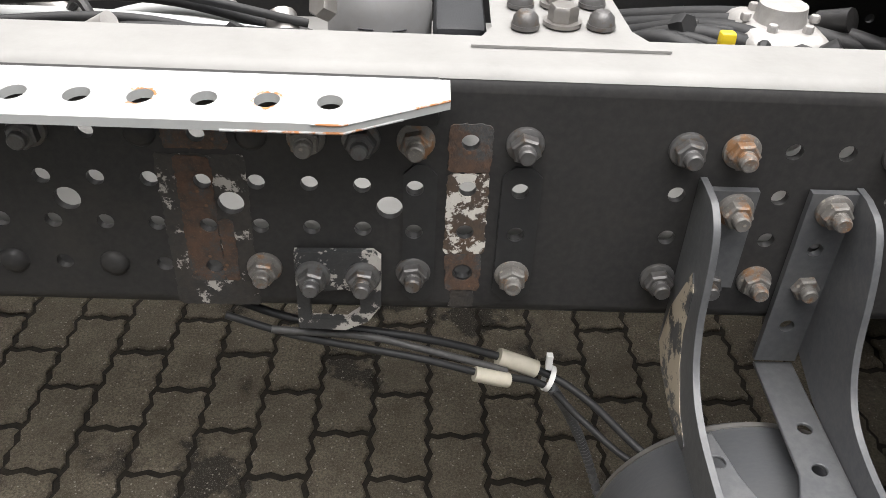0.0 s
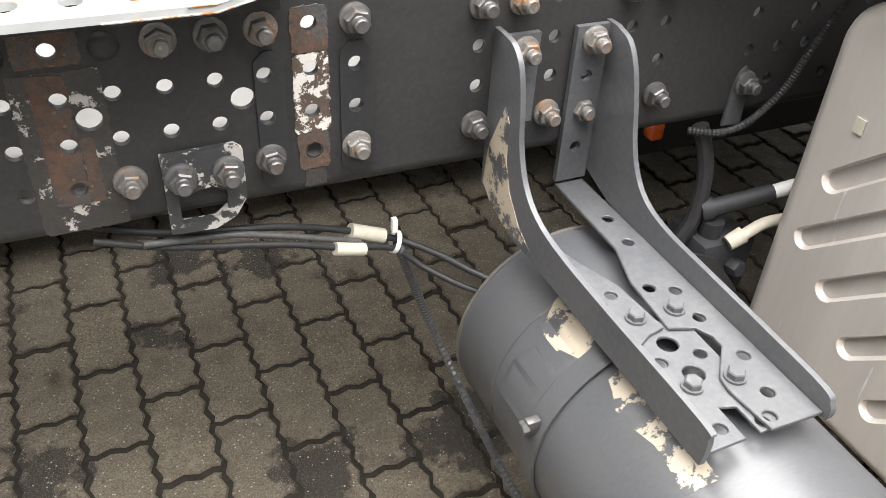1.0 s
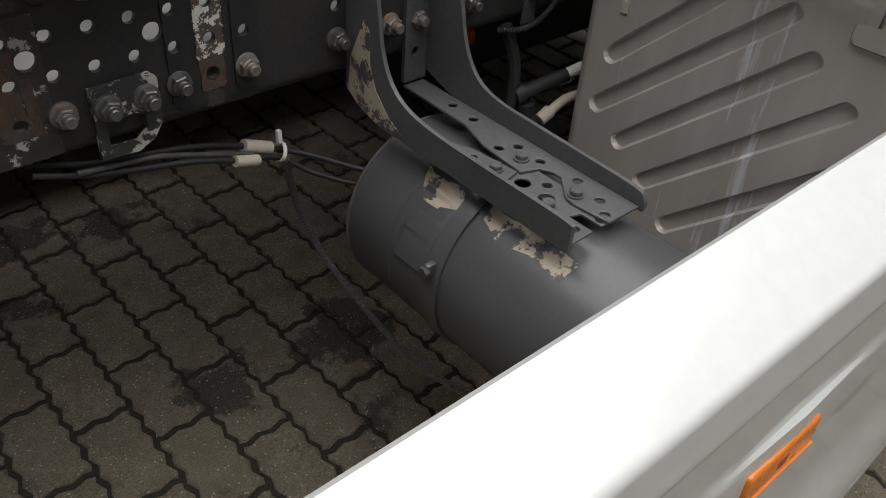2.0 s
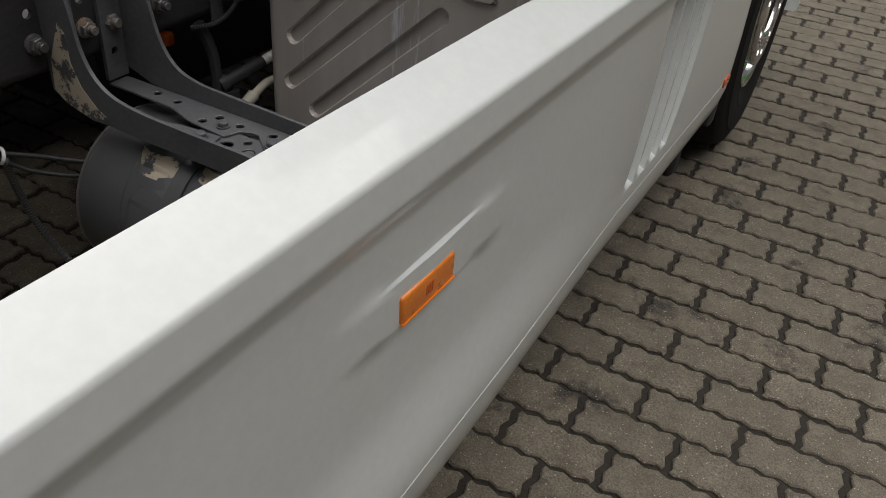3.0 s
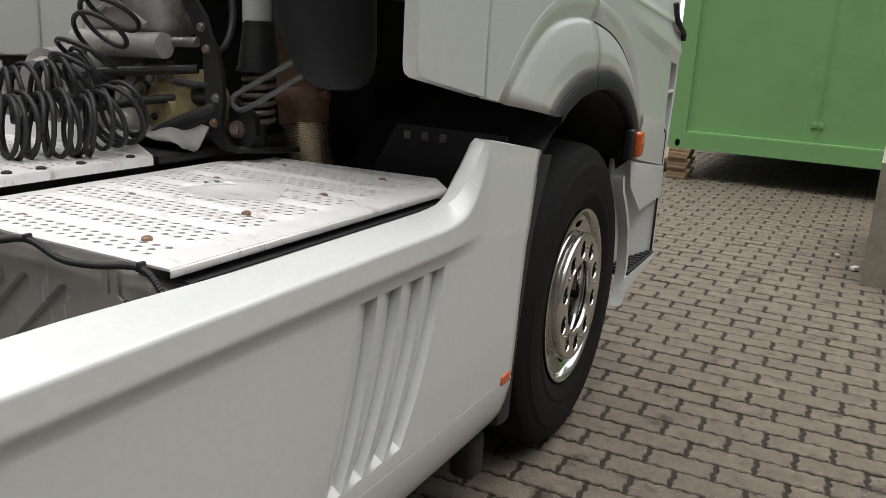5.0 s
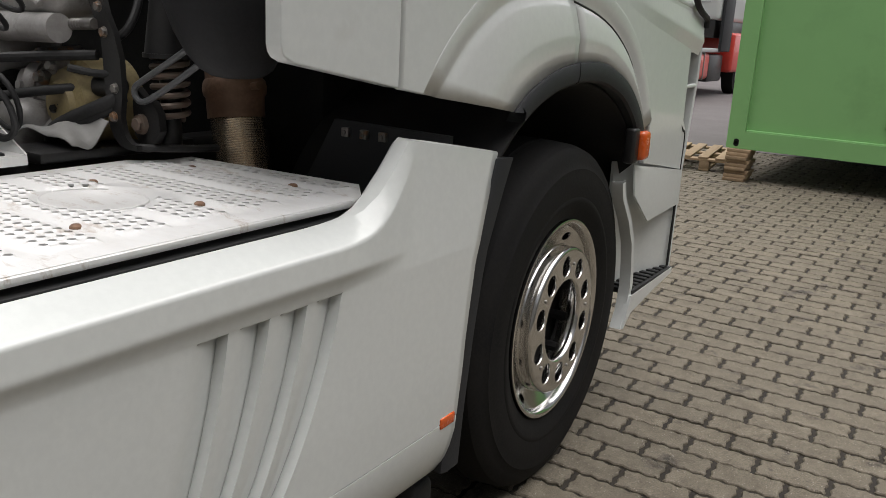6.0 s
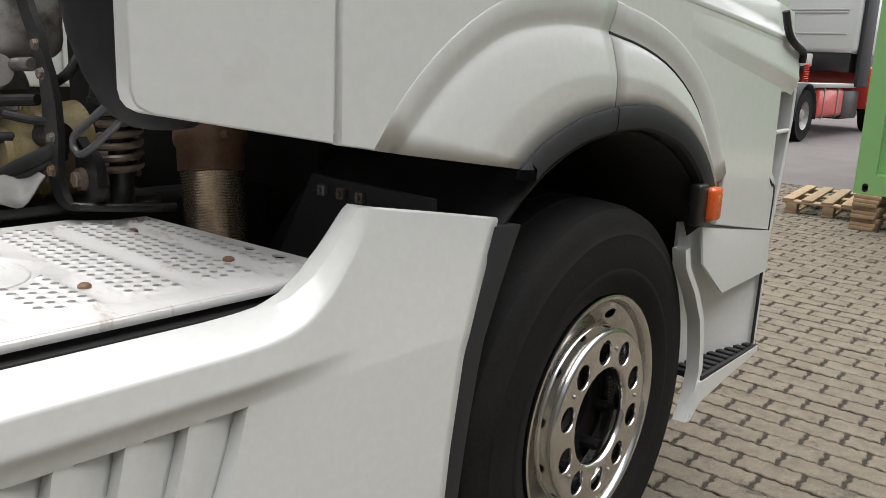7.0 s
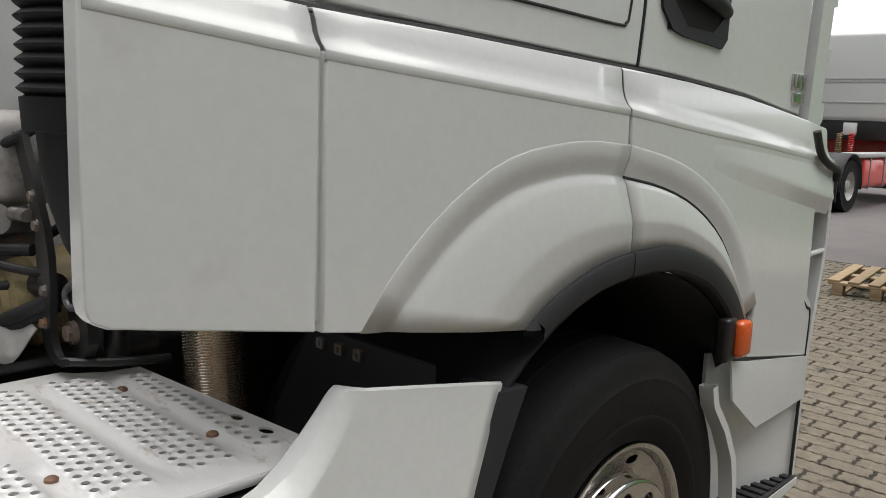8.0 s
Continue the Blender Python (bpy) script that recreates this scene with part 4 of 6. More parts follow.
rounded(part("door_lower", bm, WHITE, cab), 0.005)
def flare_row(k, dx=0.0):
    """From the flat side over a hollow, out along the flare's slope to its ridge, and in to the black trim."""
    (xo, zo), (x0, z0), (x1, z1) = ARC_OFF[k], ARC_OUT[k], ARC_IN[k]
    row = [(xo + (x0 - xo) * f + dx, SIDE + d, zo + (z0 - zo) * f) for f, d in ((-0.25, 0.0003), (-0.2, -0.0004), (-0.1, -0.0005), (0, -0.0004), (0.15, 0.0), (0.3, 0.0012), (0.45, 0.0030), (0.6, 0.0052), (0.75, 0.0074), (0.88, 0.0090), (0.96, 0.0096), (1.0, 0.0096))]
    row += [(x0 + (x1 - x0) * f + dx, SIDE + d, z0 + (z1 - z0) * f) for f, d in ((0.025, 0.0080), (0.06, 0.0050), (0.12, 0.0022), (0.30, -0.0022), (0.46, -0.0056), (0.53, -0.0069), (0.57, -0.0071), (0.61, -0.0066), (0.78, -0.0030), (1.0, 0.0022))]
    return row


for ks, ends in ((range(0, NSEG + 1), (NSEG, -0.002)), (range(NSEG, len(ARC_OUT)), (NSEG, 0.002))):
    bm = B()
    grid(bm, [flare_row(k, ends[1] if k == ends[0] else 0.0) for k in ks])
    fl_ = part("arch_flare", bm, WHITE, cab, "", 60)
    if sum(p.normal.y for p in fl_.data.polygons) > 0:
        fl_.data.flip_normals()
    fl_.modifiers.new("thickness", "SOLIDIFY").thickness = 0.003
bm = B()
trim = []
for (x1, z1), (xn, zn) in zip(ARC_IN, ARC_IN[1:] + [(2.965, 0.97)]):
    n_ = Vector((zn - z1, -(xn - x1))).normalized()
    if n_.y > 0:
        n_ = -n_
    if not trim:
        n_ = Vector((1.3, -0.12))
    trim.append([(x1 + m_ * n_.x, SIDE + d_y, z1 + m_ * n_.y) for m_, d_y in ((-0.004, 0.004), (-0.003, -0.005), (0.002, -0.008), (0.034, -0.008), (0.046, -0.005), (0.052, 0.003), (0.052, 0.05))])
grid(bm, trim[:NSEG + 1])
part("arch_trim", bm, PLASTIC, cab, "matt black plastic arch trim")
bm = B()
grid(bm, trim[NSEG:])
part("arch_trim", bm, PLASTIC, cab, "matt black plastic arch trim")
# Dark tube puts the groove's shade between the two lengths of trim.
bm = B()
tube(bm, trim[NSEG][1:6], 0.0016, 6)
part("trim_joint", bm, DARK, cab)
# Dark tube in the crease carries the shade of the wing's gap.
bm = B()
tube(bm, [(x_, SIDE + 0.0088, z_) for x_, z_ in ARC_OUT[NSEG:]], 0.0030, 8)
part("arch_seam", bm, RUBBER, cab, "dark line standing in for the shaded gap along the front wing")
# shoulder and upper side
for name, x0, x1 in (("shoulder", 1.290, 1.598), ("shoulder", 1.608, 2.352), ("shoulder", 2.360, 3.455)):
    bm = B()
    n = 8
    sh = []
    for k in range(n + 1):
        x = x0 + (x1 - x0) * k / n
        zc = lerp(x, [(1.26, 1.635), (1.593, 1.604), (1.947, 1.579), (2.373, 1.549), (2.654, 1.519), (2.963, 1.491), (3.455, 1.438)])
        zb = lerp(x, [(1.26, 1.69), (1.627, 1.665), (1.88, 1.658), (2.405, 1.636), (2.606, 1.626), (2.946, 1.601), (3.363, 1.551), (3.455, 1.537)])
        sh.append([(x, SIDE + 0.001, zc - 0.016), (x, SIDE - 0.0010, zc - 0.012), (x, SIDE - 0.0014, zc - 0.002), (x, SIDE - 0.0004, zc + 0.001), (x, SIDE + 0.009, zc + 0.010), (x, SIDE + 0.016, zc + 0.022), (x, SIDE + 0.021, zc + 0.038), (x, SIDE + 0.026, zb - 0.014), (x, SIDE + 0.030, zb - 0.008), (x, SIDE + 0.05, zb - 0.007)])
    grid(bm, sh)
    part(name, bm, WHITE, cab, "", 50).modifiers.new("thickness", "SOLIDIFY").thickness = 0.003
# Black tube draws the shade of the gap above the shoulder.
bm = B()
tube(bm, spline([(1.29, SIDE + 0.055, 1.682), (1.627, SIDE + 0.052, 1.660), (1.88, SIDE + 0.050, 1.653), (2.10, SIDE + 0.050, 1.644), (2.405, SIDE + 0.050, 1.631), (2.455, SIDE + 0.050, 1.630)]), 0.0065, 8)
part("shoulder_seal", bm, RUBBER, cab, "black line standing in for the shaded gap above the shoulder")
# Two black tubes put shade into the gaps under and beside the door.
bm = B()
tube(bm, spline([(2.455, SIDE + 0.049, 1.632), (2.606, SIDE + 0.049, 1.624), (2.946, SIDE + 0.049, 1.599), (3.31, SIDE + 0.050, 1.553)]), 0.0040, 8)
part("door_seal", bm, RUBBER, cab, "dark line standing in for the shaded gap under the door")
bm = B()
tube(bm, [(2.449, SIDE + 0.0515, 1.634), (2.461, SIDE + 0.0515, 1.745), (2.50, SIDE + 0.0515, 2.6)], 0.0035, 6)
part("door_seal", bm, RUBBER, cab, "dark line standing in for the shaded gap beside the door")
bm = B()
plate(bm, [(1.28, 1.69), (1.88, 1.660), (2.445, 1.638), (2.457, 1.745), (2.495, 2.7), (1.28, 2.7)], [], lambda u, v, w: (u, SIDE + 0.050 + w, v), 0.03)
rounded(part("sleeper_upper", bm, WHITE, cab), 0.006)
bm = B()
plate(bm, [(2.455, 1.638), (2.606, 1.630), (2.946, 1.605), (3.30, 1.560), (3.36, 2.7), (2.505, 2.7), (2.466, 1.745)], [], lambda u, v, w: (u, SIDE + 0.050 + w, v), 0.03)
rounded(part("door_upper", bm, WHITE, cab), 0.006)
bm = B()
box(bm, 1.66, 3.42, -0.70, 1.60, 1.45, 3.0, 0.05)
part("cab_body", bm, WHITE, cab)
bm = B()
arch = []
for k in range(25):
    a = radians(5 + 180 * k / 24)
    lip = -0.70 if k < 4 else -0.784
    arch.append([(WC.x + 0.62 * math.cos(a), lip, WC.z + 0.05 + 0.64 * math.sin(a)), (WC.x + 0.62 * math.cos(a), -0.20, WC.z + 0.05 + 0.64 * math.sin(a))])
grid(bm, arch)
part("wheel_liner", bm, DARK, cab).modifiers.new("thickness", "SOLIDIFY").thickness = 0.01
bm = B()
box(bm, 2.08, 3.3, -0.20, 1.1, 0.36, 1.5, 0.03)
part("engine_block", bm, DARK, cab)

# ---- green container ----
cont = thing("green_container", "green painted steel office container standing on timber blocks", "container", (8.75, -1.5, 0.316))
bm = B()
CX = 8.75
plate(bm, [(0.40, 0.316), (0.40, 2.9), (-5.3, 2.9), (-5.3, 0.316)], [[(0.235, 0.485), (0.235, 2.65), (-5.1, 2.65), (-5.1, 0.485)]], lambda u, v, w: (CX + w, u, v), 0.12)
part("frame", bm, GREEN, cont)
bm = B()
box(bm, CX + 0.05, CX + 6.0, -5.2, 0.33, 0.34, 2.8)
part("wall", bm, GREEN, cont)

# ---- front of the cab: steps, flap, lamp, rails ----
bm = B()
plate(bm, [(2.905, 0.935), (2.99, 0.921), (3.395, 0.864), (3.40, 0.735), (3.07, 0.722), (2.916, 0.832)], [], lambda u, v, w: (u, SIDE - 0.010 + w + 0.008 * max(0.0, v - 0.88) / 0.05, v), 0.006, [(3.0, 0.88), (3.2, 0.875), (3.38, 0.87)])
part("step_flap", bm, WHITE, cab, "", 20)
bm = B()
plate(bm, [(2.945, 0.46), (3.16, 0.46), (3.41, 0.47), (3.41, 0.90), (3.16, 0.92), (2.945, 0.93)], [], lambda u, v, w: (u, SIDE + w + lerp(u, [(2.945, 0.083), (3.16, 0.07), (3.41, 0.008)]), v), 0.01)
part("step_well", bm, WHITE, cab, "", 60)
bm = B()
box(bm, 3.00, 3.42, SIDE - 0.01, SIDE + 0.12, 0.465, 0.485, 0.004)
for k in range(9):
    box(bm, 3.02 + 0.042 * k, 3.043 + 0.042 * k, SIDE + 0.0, SIDE + 0.10, 0.484, 0.493, 0.002)
part("step_tread", bm, RUBBER, cab, "black ribbed rubber step tread")
bm = B()
st = []
for x, z in ((2.812, 0.885), (2.83, 0.83), (2.90, 0.75), (2.955, 0.66), (2.975, 0.58), (2.985, 0.50), (2.968, 0.42), (2.930, 0.36)):
    st.append([(x, SIDE - 0.004, z), (x + 0.025, SIDE - 0.004, z + 0.004), (x + 0.027, SIDE + 0.035, z), (x, SIDE + 0.035, z)])
grid(bm, st, True)
part("step_side", bm, WHITE, cab, "", 50)
bm = B()
plate(bm, [(2.938, 0.362), (2.985, 0.47), (3.41, 0.482), (3.41, 0.462), (3.20, 0.436), (3.0, 0.405)], [], lambda u, v, w: (u, SIDE - 0.012 + w, v), 0.02)
part("step_sill", bm, WHITE, cab)
bm = B()
box(bm, 2.842, 2.892, SIDE - 0.016, SIDE + 0.02, 0.944, 1.056, 0.009, 3)
lampbase = part("lamp_base", bm, BLACK, cab, "black turn signal housing")
bm = B()
box(bm, 2.884, 2.948, SIDE - 0.034, SIDE + 0.0, 0.952, 1.046, 0.014, 3)
part("signal_lens", bm, ORANGE, lampbase, "orange turn signal lens")
bm = B()
tube(bm, spline([(3.30, SIDE - 0.004, 1.52), (3.325, SIDE - 0.012, 1.46), (3.38, SIDE - 0.015, 1.43), (3.46, SIDE - 0.012, 1.41), (3.472, SIDE - 0.01, 1.38)]), 0.011, 10)
part("seal", bm, RUBBER, cab)
bm = B()
EDGE_X = [(1.44, 3.462), (1.36, 3.474), (1.20, 3.476), (1.05, 3.452), (0.86, 3.417), (0.62, 3.408), (0.475, 3.404)]
grid(bm, [[(x - 0.004, -0.790, z), (x - 0.003, -0.805, z), (x + 0.004, -0.810, z), (x + 0.011, -0.806, z), (x + 0.014, -0.79, z), (x + 0.014, -0.60, z), (x - 0.004, -0.60, z)] for z, x in EDGE_X], True)
part("front_edge", bm, WHITE, cab, "", 50)
bm = B()
tube(bm, spline([(3.372, -0.80, 1.345), (3.346, -0.80, 1.25), (3.346, -0.80, 1.10), (3.362, -0.80, 1.05), (3.40, -0.80, 1.015)]), 0.008, 10)
part("guard_frame", bm, WHITE, cab)
for z_ in (1.295, 1.168):
    bm = B()
    tube(bm, [(3.34, -0.80, z_), (3.478, -0.80, z_ + 0.004)], 0.0075, 10)
    part("guard_bar", bm, WHITE, cab)
bm = B()
tube(bm, spline([(3.35, -0.803, 1.035), (3.375, -0.806, 1.012), (3.402, -0.806, 0.99), (3.400, -0.806, 0.86), (3.394, -0.806, 0.62), (3.392, -0.806, 0.49)]), 0.005, 8)
part("edge_seal", bm, RUBBER, cab)
# upper front: ladder-like air guide seen past the door
bm = B()
plate(bm, [(3.33, 1.47), (3.42, 1.55), (3.50, 2.6), (3.40, 2.6), (3.315, 1.56)], [[(3.40, 1.60), (3.432, 1.60), (3.445, 1.72), (3.41, 1.72)], [(3.412, 1.75), (3.449, 1.75), (3.462, 1.87), (3.422, 1.87)], [(3.425, 1.90), (3.465, 1.90), (3.478, 2.05), (3.437, 2.05)]],
      lambda u, v, w: (u, SIDE + 0.03 + w, v), 0.03)
part("corner_deflector", bm, WHITE, cab)
# swelling along the lower door
bm = B()
swell = []
for k in range(15):
    x = 2.72 + 0.052 * k
    e_ = lerp(x, [(2.72, 1.452), (2.85, 1.432), (3.163, 1.380), (3.45, 1.330)])
    d_ = 0.016 * lerp(x, [(2.72, 0.0), (2.95, 0.35), (3.45, 1.0)])
    top_ = lerp(x, [(2.72, 1.495), (3.45, 1.42)])
    swell.append([(x, SIDE + 0.001, top_), (x, SIDE - 0.25 * d_, 0.7 * top_ + 0.3 * e_), (x, SIDE - 0.85 * d_, 0.15 * top_ + 0.85 * e_), (x, SIDE - d_, e_), (x, SIDE - 0.9 * d_, e_ - 0.006), (x, SIDE - 0.45 * d_, e_ - 0.022), (x, SIDE + 0.001, e_ - 0.05)])
grid(bm, swell)
part("door_swelling", bm, WHITE, cab, "", 60)
# door handle
bm = B()
plate(bm, [(2.513, 1.814), (2.523, 1.764), (2.568, 1.724), (2.618, 1.714), (2.798, 1.702), (2.820, 1.724), (2.823, 1.854), (2.798, 1.874), (2.538, 1.884)], [[(2.568, 1.784), (2.628, 1.736), (2.748, 1.734), (2.798, 1.774), (2.798, 1.834), (2.568, 1.844)]], lambda u, v, w: (u, SIDE + 0.043 + w, v), 0.012)
hd = part("door_handle", bm, PLASTIC, cab, "black plastic recessed door handle")
bm = B()
box(bm, 2.553, 2.810, SIDE + 0.0462, SIDE + 0.0490, 1.724, 1.854)
part("handle_cup", bm, DARK, hd)
bm = B()
tube(bm, spline([(2.568, SIDE + 0.05, 1.834), (2.628, SIDE + 0.036, 1.824), (2.748, SIDE + 0.036, 1.799), (2.810, SIDE + 0.05, 1.786)]), 0.019, 12)
part("pull", bm, PLASTIC, hd)
# badge strokes
for x, w in ((3.225, 0.012), (3.252, 0.026), (3.287, 0.024)):
    bm = B()
    box(bm, x, x + w, SIDE + 0.042, SIDE + 0.051, 1.633, 1.672, 0.002)
    part("badge_mark", bm, CHROME, cab, "small chrome badge bar")
bm = B()
box(bm, 3.235, 3.305, SIDE + 0.042, SIDE + 0.051, 1.595, 1.622, 0.002)
part("badge_mark", bm, CHROME, cab, "small chrome badge bar")
# groove round the sleeper's locker flap, its shade drawn as a dark tube
bm = B()
tube(bm, spline([(1.88, SIDE + 0.0495, 1.728), (2.10, SIDE + 0.0495, 1.722), (2.361, SIDE + 0.0495, 1.714), (2.392, SIDE + 0.0495, 1.720), (2.403, SIDE + 0.0495, 1.738), (2.42, SIDE + 0.0495, 1.86)]), 0.0032, 8)
part("panel_moulding", bm, RUBBER, cab, "thin dark line standing in for the shaded groove round the locker flap")

# Added black sheet: the shade between skirt and tank is in its colour.
bm = B()
box(bm, 0.72, 1.86, -0.744, -0.70, 0.915, 0.93, 0.004)
part("inner_shelf", bm, PLASTIC, skirt, "black sheet added behind the panel to darken the gap")

# ---- behind the cab ----
duct = thing("air_intake_duct", "black ribbed rubber bellows on a smooth plastic air duct", "air duct", (1.50, -0.46, 1.2))
DX, DY = 1.514, -0.415
bm = B()
made = grid(bm, [[(DX + 0.018 * o + r * math.cos(q), DY - 0.034 * o + r * math.sin(q), 1.215 + h) for q in (math.tau * i / 48 for i in range(48))]
                 for h, r, o in ((0.0, 0.030, 1), (0.004, 0.052, 1), (0.018, 0.074, 0.95), (0.045, 0.093, 0.82), (0.09, 0.108, 0.55), (0.15, 0.118, 0.25), (0.21, 0.123, 0.07), (0.255, 0.125, 0), (0.262, 0.127, 0), (0.264, 0.144, 0), (0.312, 0.147, 0), (0.318, 0.13, 0))], True)
bm.faces.new(made[0][::-1])
part("duct", bm, DUCT, duct)
bm = B()
prof = []
for k in range(64):
    prof.append((0.315 + 0.0052 * k, (0.137, 0.145, 0.151, 0.145)[k % 4]))
revolve(bm, prof, (DX, DY, 1.215), (0.0, 0.0, 1), 48)
part("bellows", bm, DUCT, duct, "", 60)

pipe = thing("exhaust_pipe", "heat-browned exhaust pipe with a ribbed flexible steel section", "exhaust pipe", (1.89, -0.11, 0.8))
bm = B()
prof = []
for k in range(140):
    prof.append((0.0031 * k, (0.0661, 0.0690)[k % 2]))
revolve(bm, prof, (1.81, -0.21, 0.73), (0.1, 0.28, 1), 36)
part("flexible_section", bm, FLEX, pipe, "ribbed bright flexible steel", 70)
bm = B()
revolve(bm, [(0.0, 0.069), (0.0, 0.0735), (0.052, 0.0745), (0.060, 0.080), (0.078, 0.082), (0.094, 0.079), (0.10, 0.0735), (0.145, 0.072)], (1.8455, -0.1107, 1.080), (0.08, 0.16, 1), 36)
cyl(bm, (1.83, -0.185, 1.168), (1.83, -0.208, 1.172), 0.010, 0.010, 8)
tube(bm, spline([(1.856, -0.089, 1.205), (1.860, -0.082, 1.25), (1.868, -0.06, 1.34), (1.90, -0.01, 1.42), (2.0, 0.05, 1.46)]), 0.071, 24)
part("elbow", bm, PIPE, pipe)

guard = thing("rear_mudguard", "dark grey plastic mudguard wall with three small clips", "mudguard", (1.9, -0.55, 0.5))
bm = B()
plate(bm, [(-0.40, 1.105), (-0.74, 1.10), (-0.74, 0.55), (-0.25, 0.55), (-0.28, 0.90), (-0.34, 1.0)], [], lambda u, v, w: (1.895 + w, u, v), 0.012)
part("panel", bm, PLASTIC, guard)
for y in (-0.44, -0.497, -0.553):
    bm = B()
    box(bm, 1.885, 1.897, y - 0.011, y + 0.011, 1.066, 1.088, 0.002)
    cyl(bm, (1.886, y, 1.077), (1.880, y, 1.077), 0.006, 0.005, 10)
    part("clip", bm, STEEL if y > -0.45 else NUT_RUSTY, guard)

strut = thing("cab_mount_bracket", "black curved steel cab mount bracket with bolts", "cab mount", (1.52, -0.06, 1.0))
bm = B()
side_ = [(0.062, 1.46), (0.033, 1.407), (0.005, 1.366), (-0.014, 1.324), (-0.038, 1.276), (-0.043, 1.197), (-0.047, 1.124), (-0.054, 1.080), (-0.068, 1.052), (-0.090, 1.036), (-0.115, 1.030), (-0.150, 1.030), (-0.150, 1.042), (-0.130, 1.044), (-0.115, 1.054), (-0.103, 1.072), (-0.097, 1.099), (-0.106, 1.159), (-0.103, 1.230), (-0.086, 1.286), (-0.062, 1.327), (-0.048, 1.368), (-0.016, 1.409), (0.012, 1.46)]
plate(bm, side_, [], lambda u, v, w: (1.508 + w, u, v), 0.014)
part("side_plate", bm, BLACK, strut)
bm = B()
tube(bm, spline([(1.516, -0.135, 1.036), (1.56, -0.165, 1.034), (1.63, -0.19, 1.030), (1.70, -0.20, 1.026)]), 0.009, 10)
part("foot_bar", bm, BLACK, strut)
bm = B()
plate(bm, [(-0.092, 1.135), (-0.105, 1.168), (-0.128, 1.150), (-0.160, 1.140), (-0.180, 1.115), (-0.184, 1.075), (-0.165, 1.046), (-0.120, 1.036), (-0.095, 1.06)], [], lambda u, v, w: (1.545 + w, u, v), 0.02)
part("web_plate", bm, BLACK, strut)
bm = B()
cyl(bm, (1.546, -0.122, 1.086), (1.535, -0.122, 1.086), 0.024, 0.022, 20)
hexa(bm, (1.536, -0.122, 1.086), (-1, 0, 0), 0.017, 0.010)
part("bolt", bm, COIL, strut)
for y, z in ((-0.036, 1.342), (-0.052, 1.287), (-0.082, 1.165), (-0.074, 1.100)):
    bm = B()
    cyl(bm, (1.509, y, z), (1.506, y, z), 0.0125, 0.0125, 16)
    hexa(bm, (1.507, y, z), (-1, 0, 0), 0.0105, 0.008)
    part("bolt", bm, NUT_RUSTY, strut)
bm = B()
tube(bm, spline([(1.540, -0.330, 1.284), (1.538, -0.22, 1.226), (1.535, -0.136, 1.182), (1.532, -0.118, 1.166), (1.532, -0.124, 1.146), (1.535, -0.152, 1.141), (1.540, -0.24, 1.186), (1.544, -0.360, 1.256)], 6), 0.0072, 10)
part("stay", bm, BRACKET, strut, "grey forked stay")

damper = thing("cab_spring", "black cab coil spring and damper", "spring", (1.70, -0.13, 1.06))
bm = B()
tube(bm, [(1.624 + 0.038 * math.cos(a), -0.127 + 0.040 * math.sin(a), 1.09 + 0.023 * a / math.tau) for a in (math.tau * i / 16 for i in range(16 * 7))], 0.0078, 8)
part("coil", bm, COIL, damper)
bm = B()
cyl(bm, (1.624, -0.127, 1.03), (1.624, -0.127, 1.20), 0.024, 0.024, 20)
cyl(bm, (1.624, -0.127, 1.235), (1.624, -0.127, 1.245), 0.060, 0.060, 24)
cyl(bm, (1.624, -0.127, 1.243), (1.624, -0.127, 1.365), 0.056, 0.040, 24)
part("damper_tube", bm, BLACK, damper)
bm = B()
cyl(bm, (1.624, -0.121, 1.36), (1.624, -0.121, 1.56), 0.038, 0.038, 24)
part("dust_sleeve", bm, PALE, damper, "pale plastic sleeve")

# tread plate between the rails
deck = thing("deck_tread_plate", "silver aluminium perforated tread plate over the rails", "tread plate", (0.9, 0.3, 1.02))
bm = B()
dh = []
for i_ in range(26):
    for j_ in range(26):
        hx_, hy_ = 0.60 + 0.026 * i_, -0.055 + 0.026 * j_ + (0.013 if i_ % 2 else 0.0)
        if i_ % 5 != 4:
            dh.append(circle(hx_, hy_, 0.0056, 6))
plate(bm, [(0.55, -0.085), (1.285, -0.085), (1.285, 0.88), (0.55, 0.88)], dh, lambda u, v, w: (u, v, 1.036 - w), 0.004)
part("plate", bm, TREAD, deck)
bm = B()
plate(bm, [(-0.085, 1.032), (0.88, 1.032), (0.88, 1.085), (0.03, 1.085), (-0.085, 1.038)], [], lambda u, v, w: (1.281 + w + 0.25 * (v - 1.032), u, v), 0.004)
part("upstand", bm, TREAD, deck)
bm = B()
box(bm, 0.86, 1.285, -0.088, -0.083, 1.015, 1.034)
part("side_lip", bm, TREAD, deck)
for x in (0.70, 0.92, 1.0, 1.10, 1.24):
    bm = B()
    revolve(bm, [(0.0, 0.011), (0.004, 0.010), (0.006, 0.006), (0.0065, 0.0005)], (x, -0.062, 1.036), (0, 0, 1), 14)
    part("rivet", bm, RUBBER, deck)


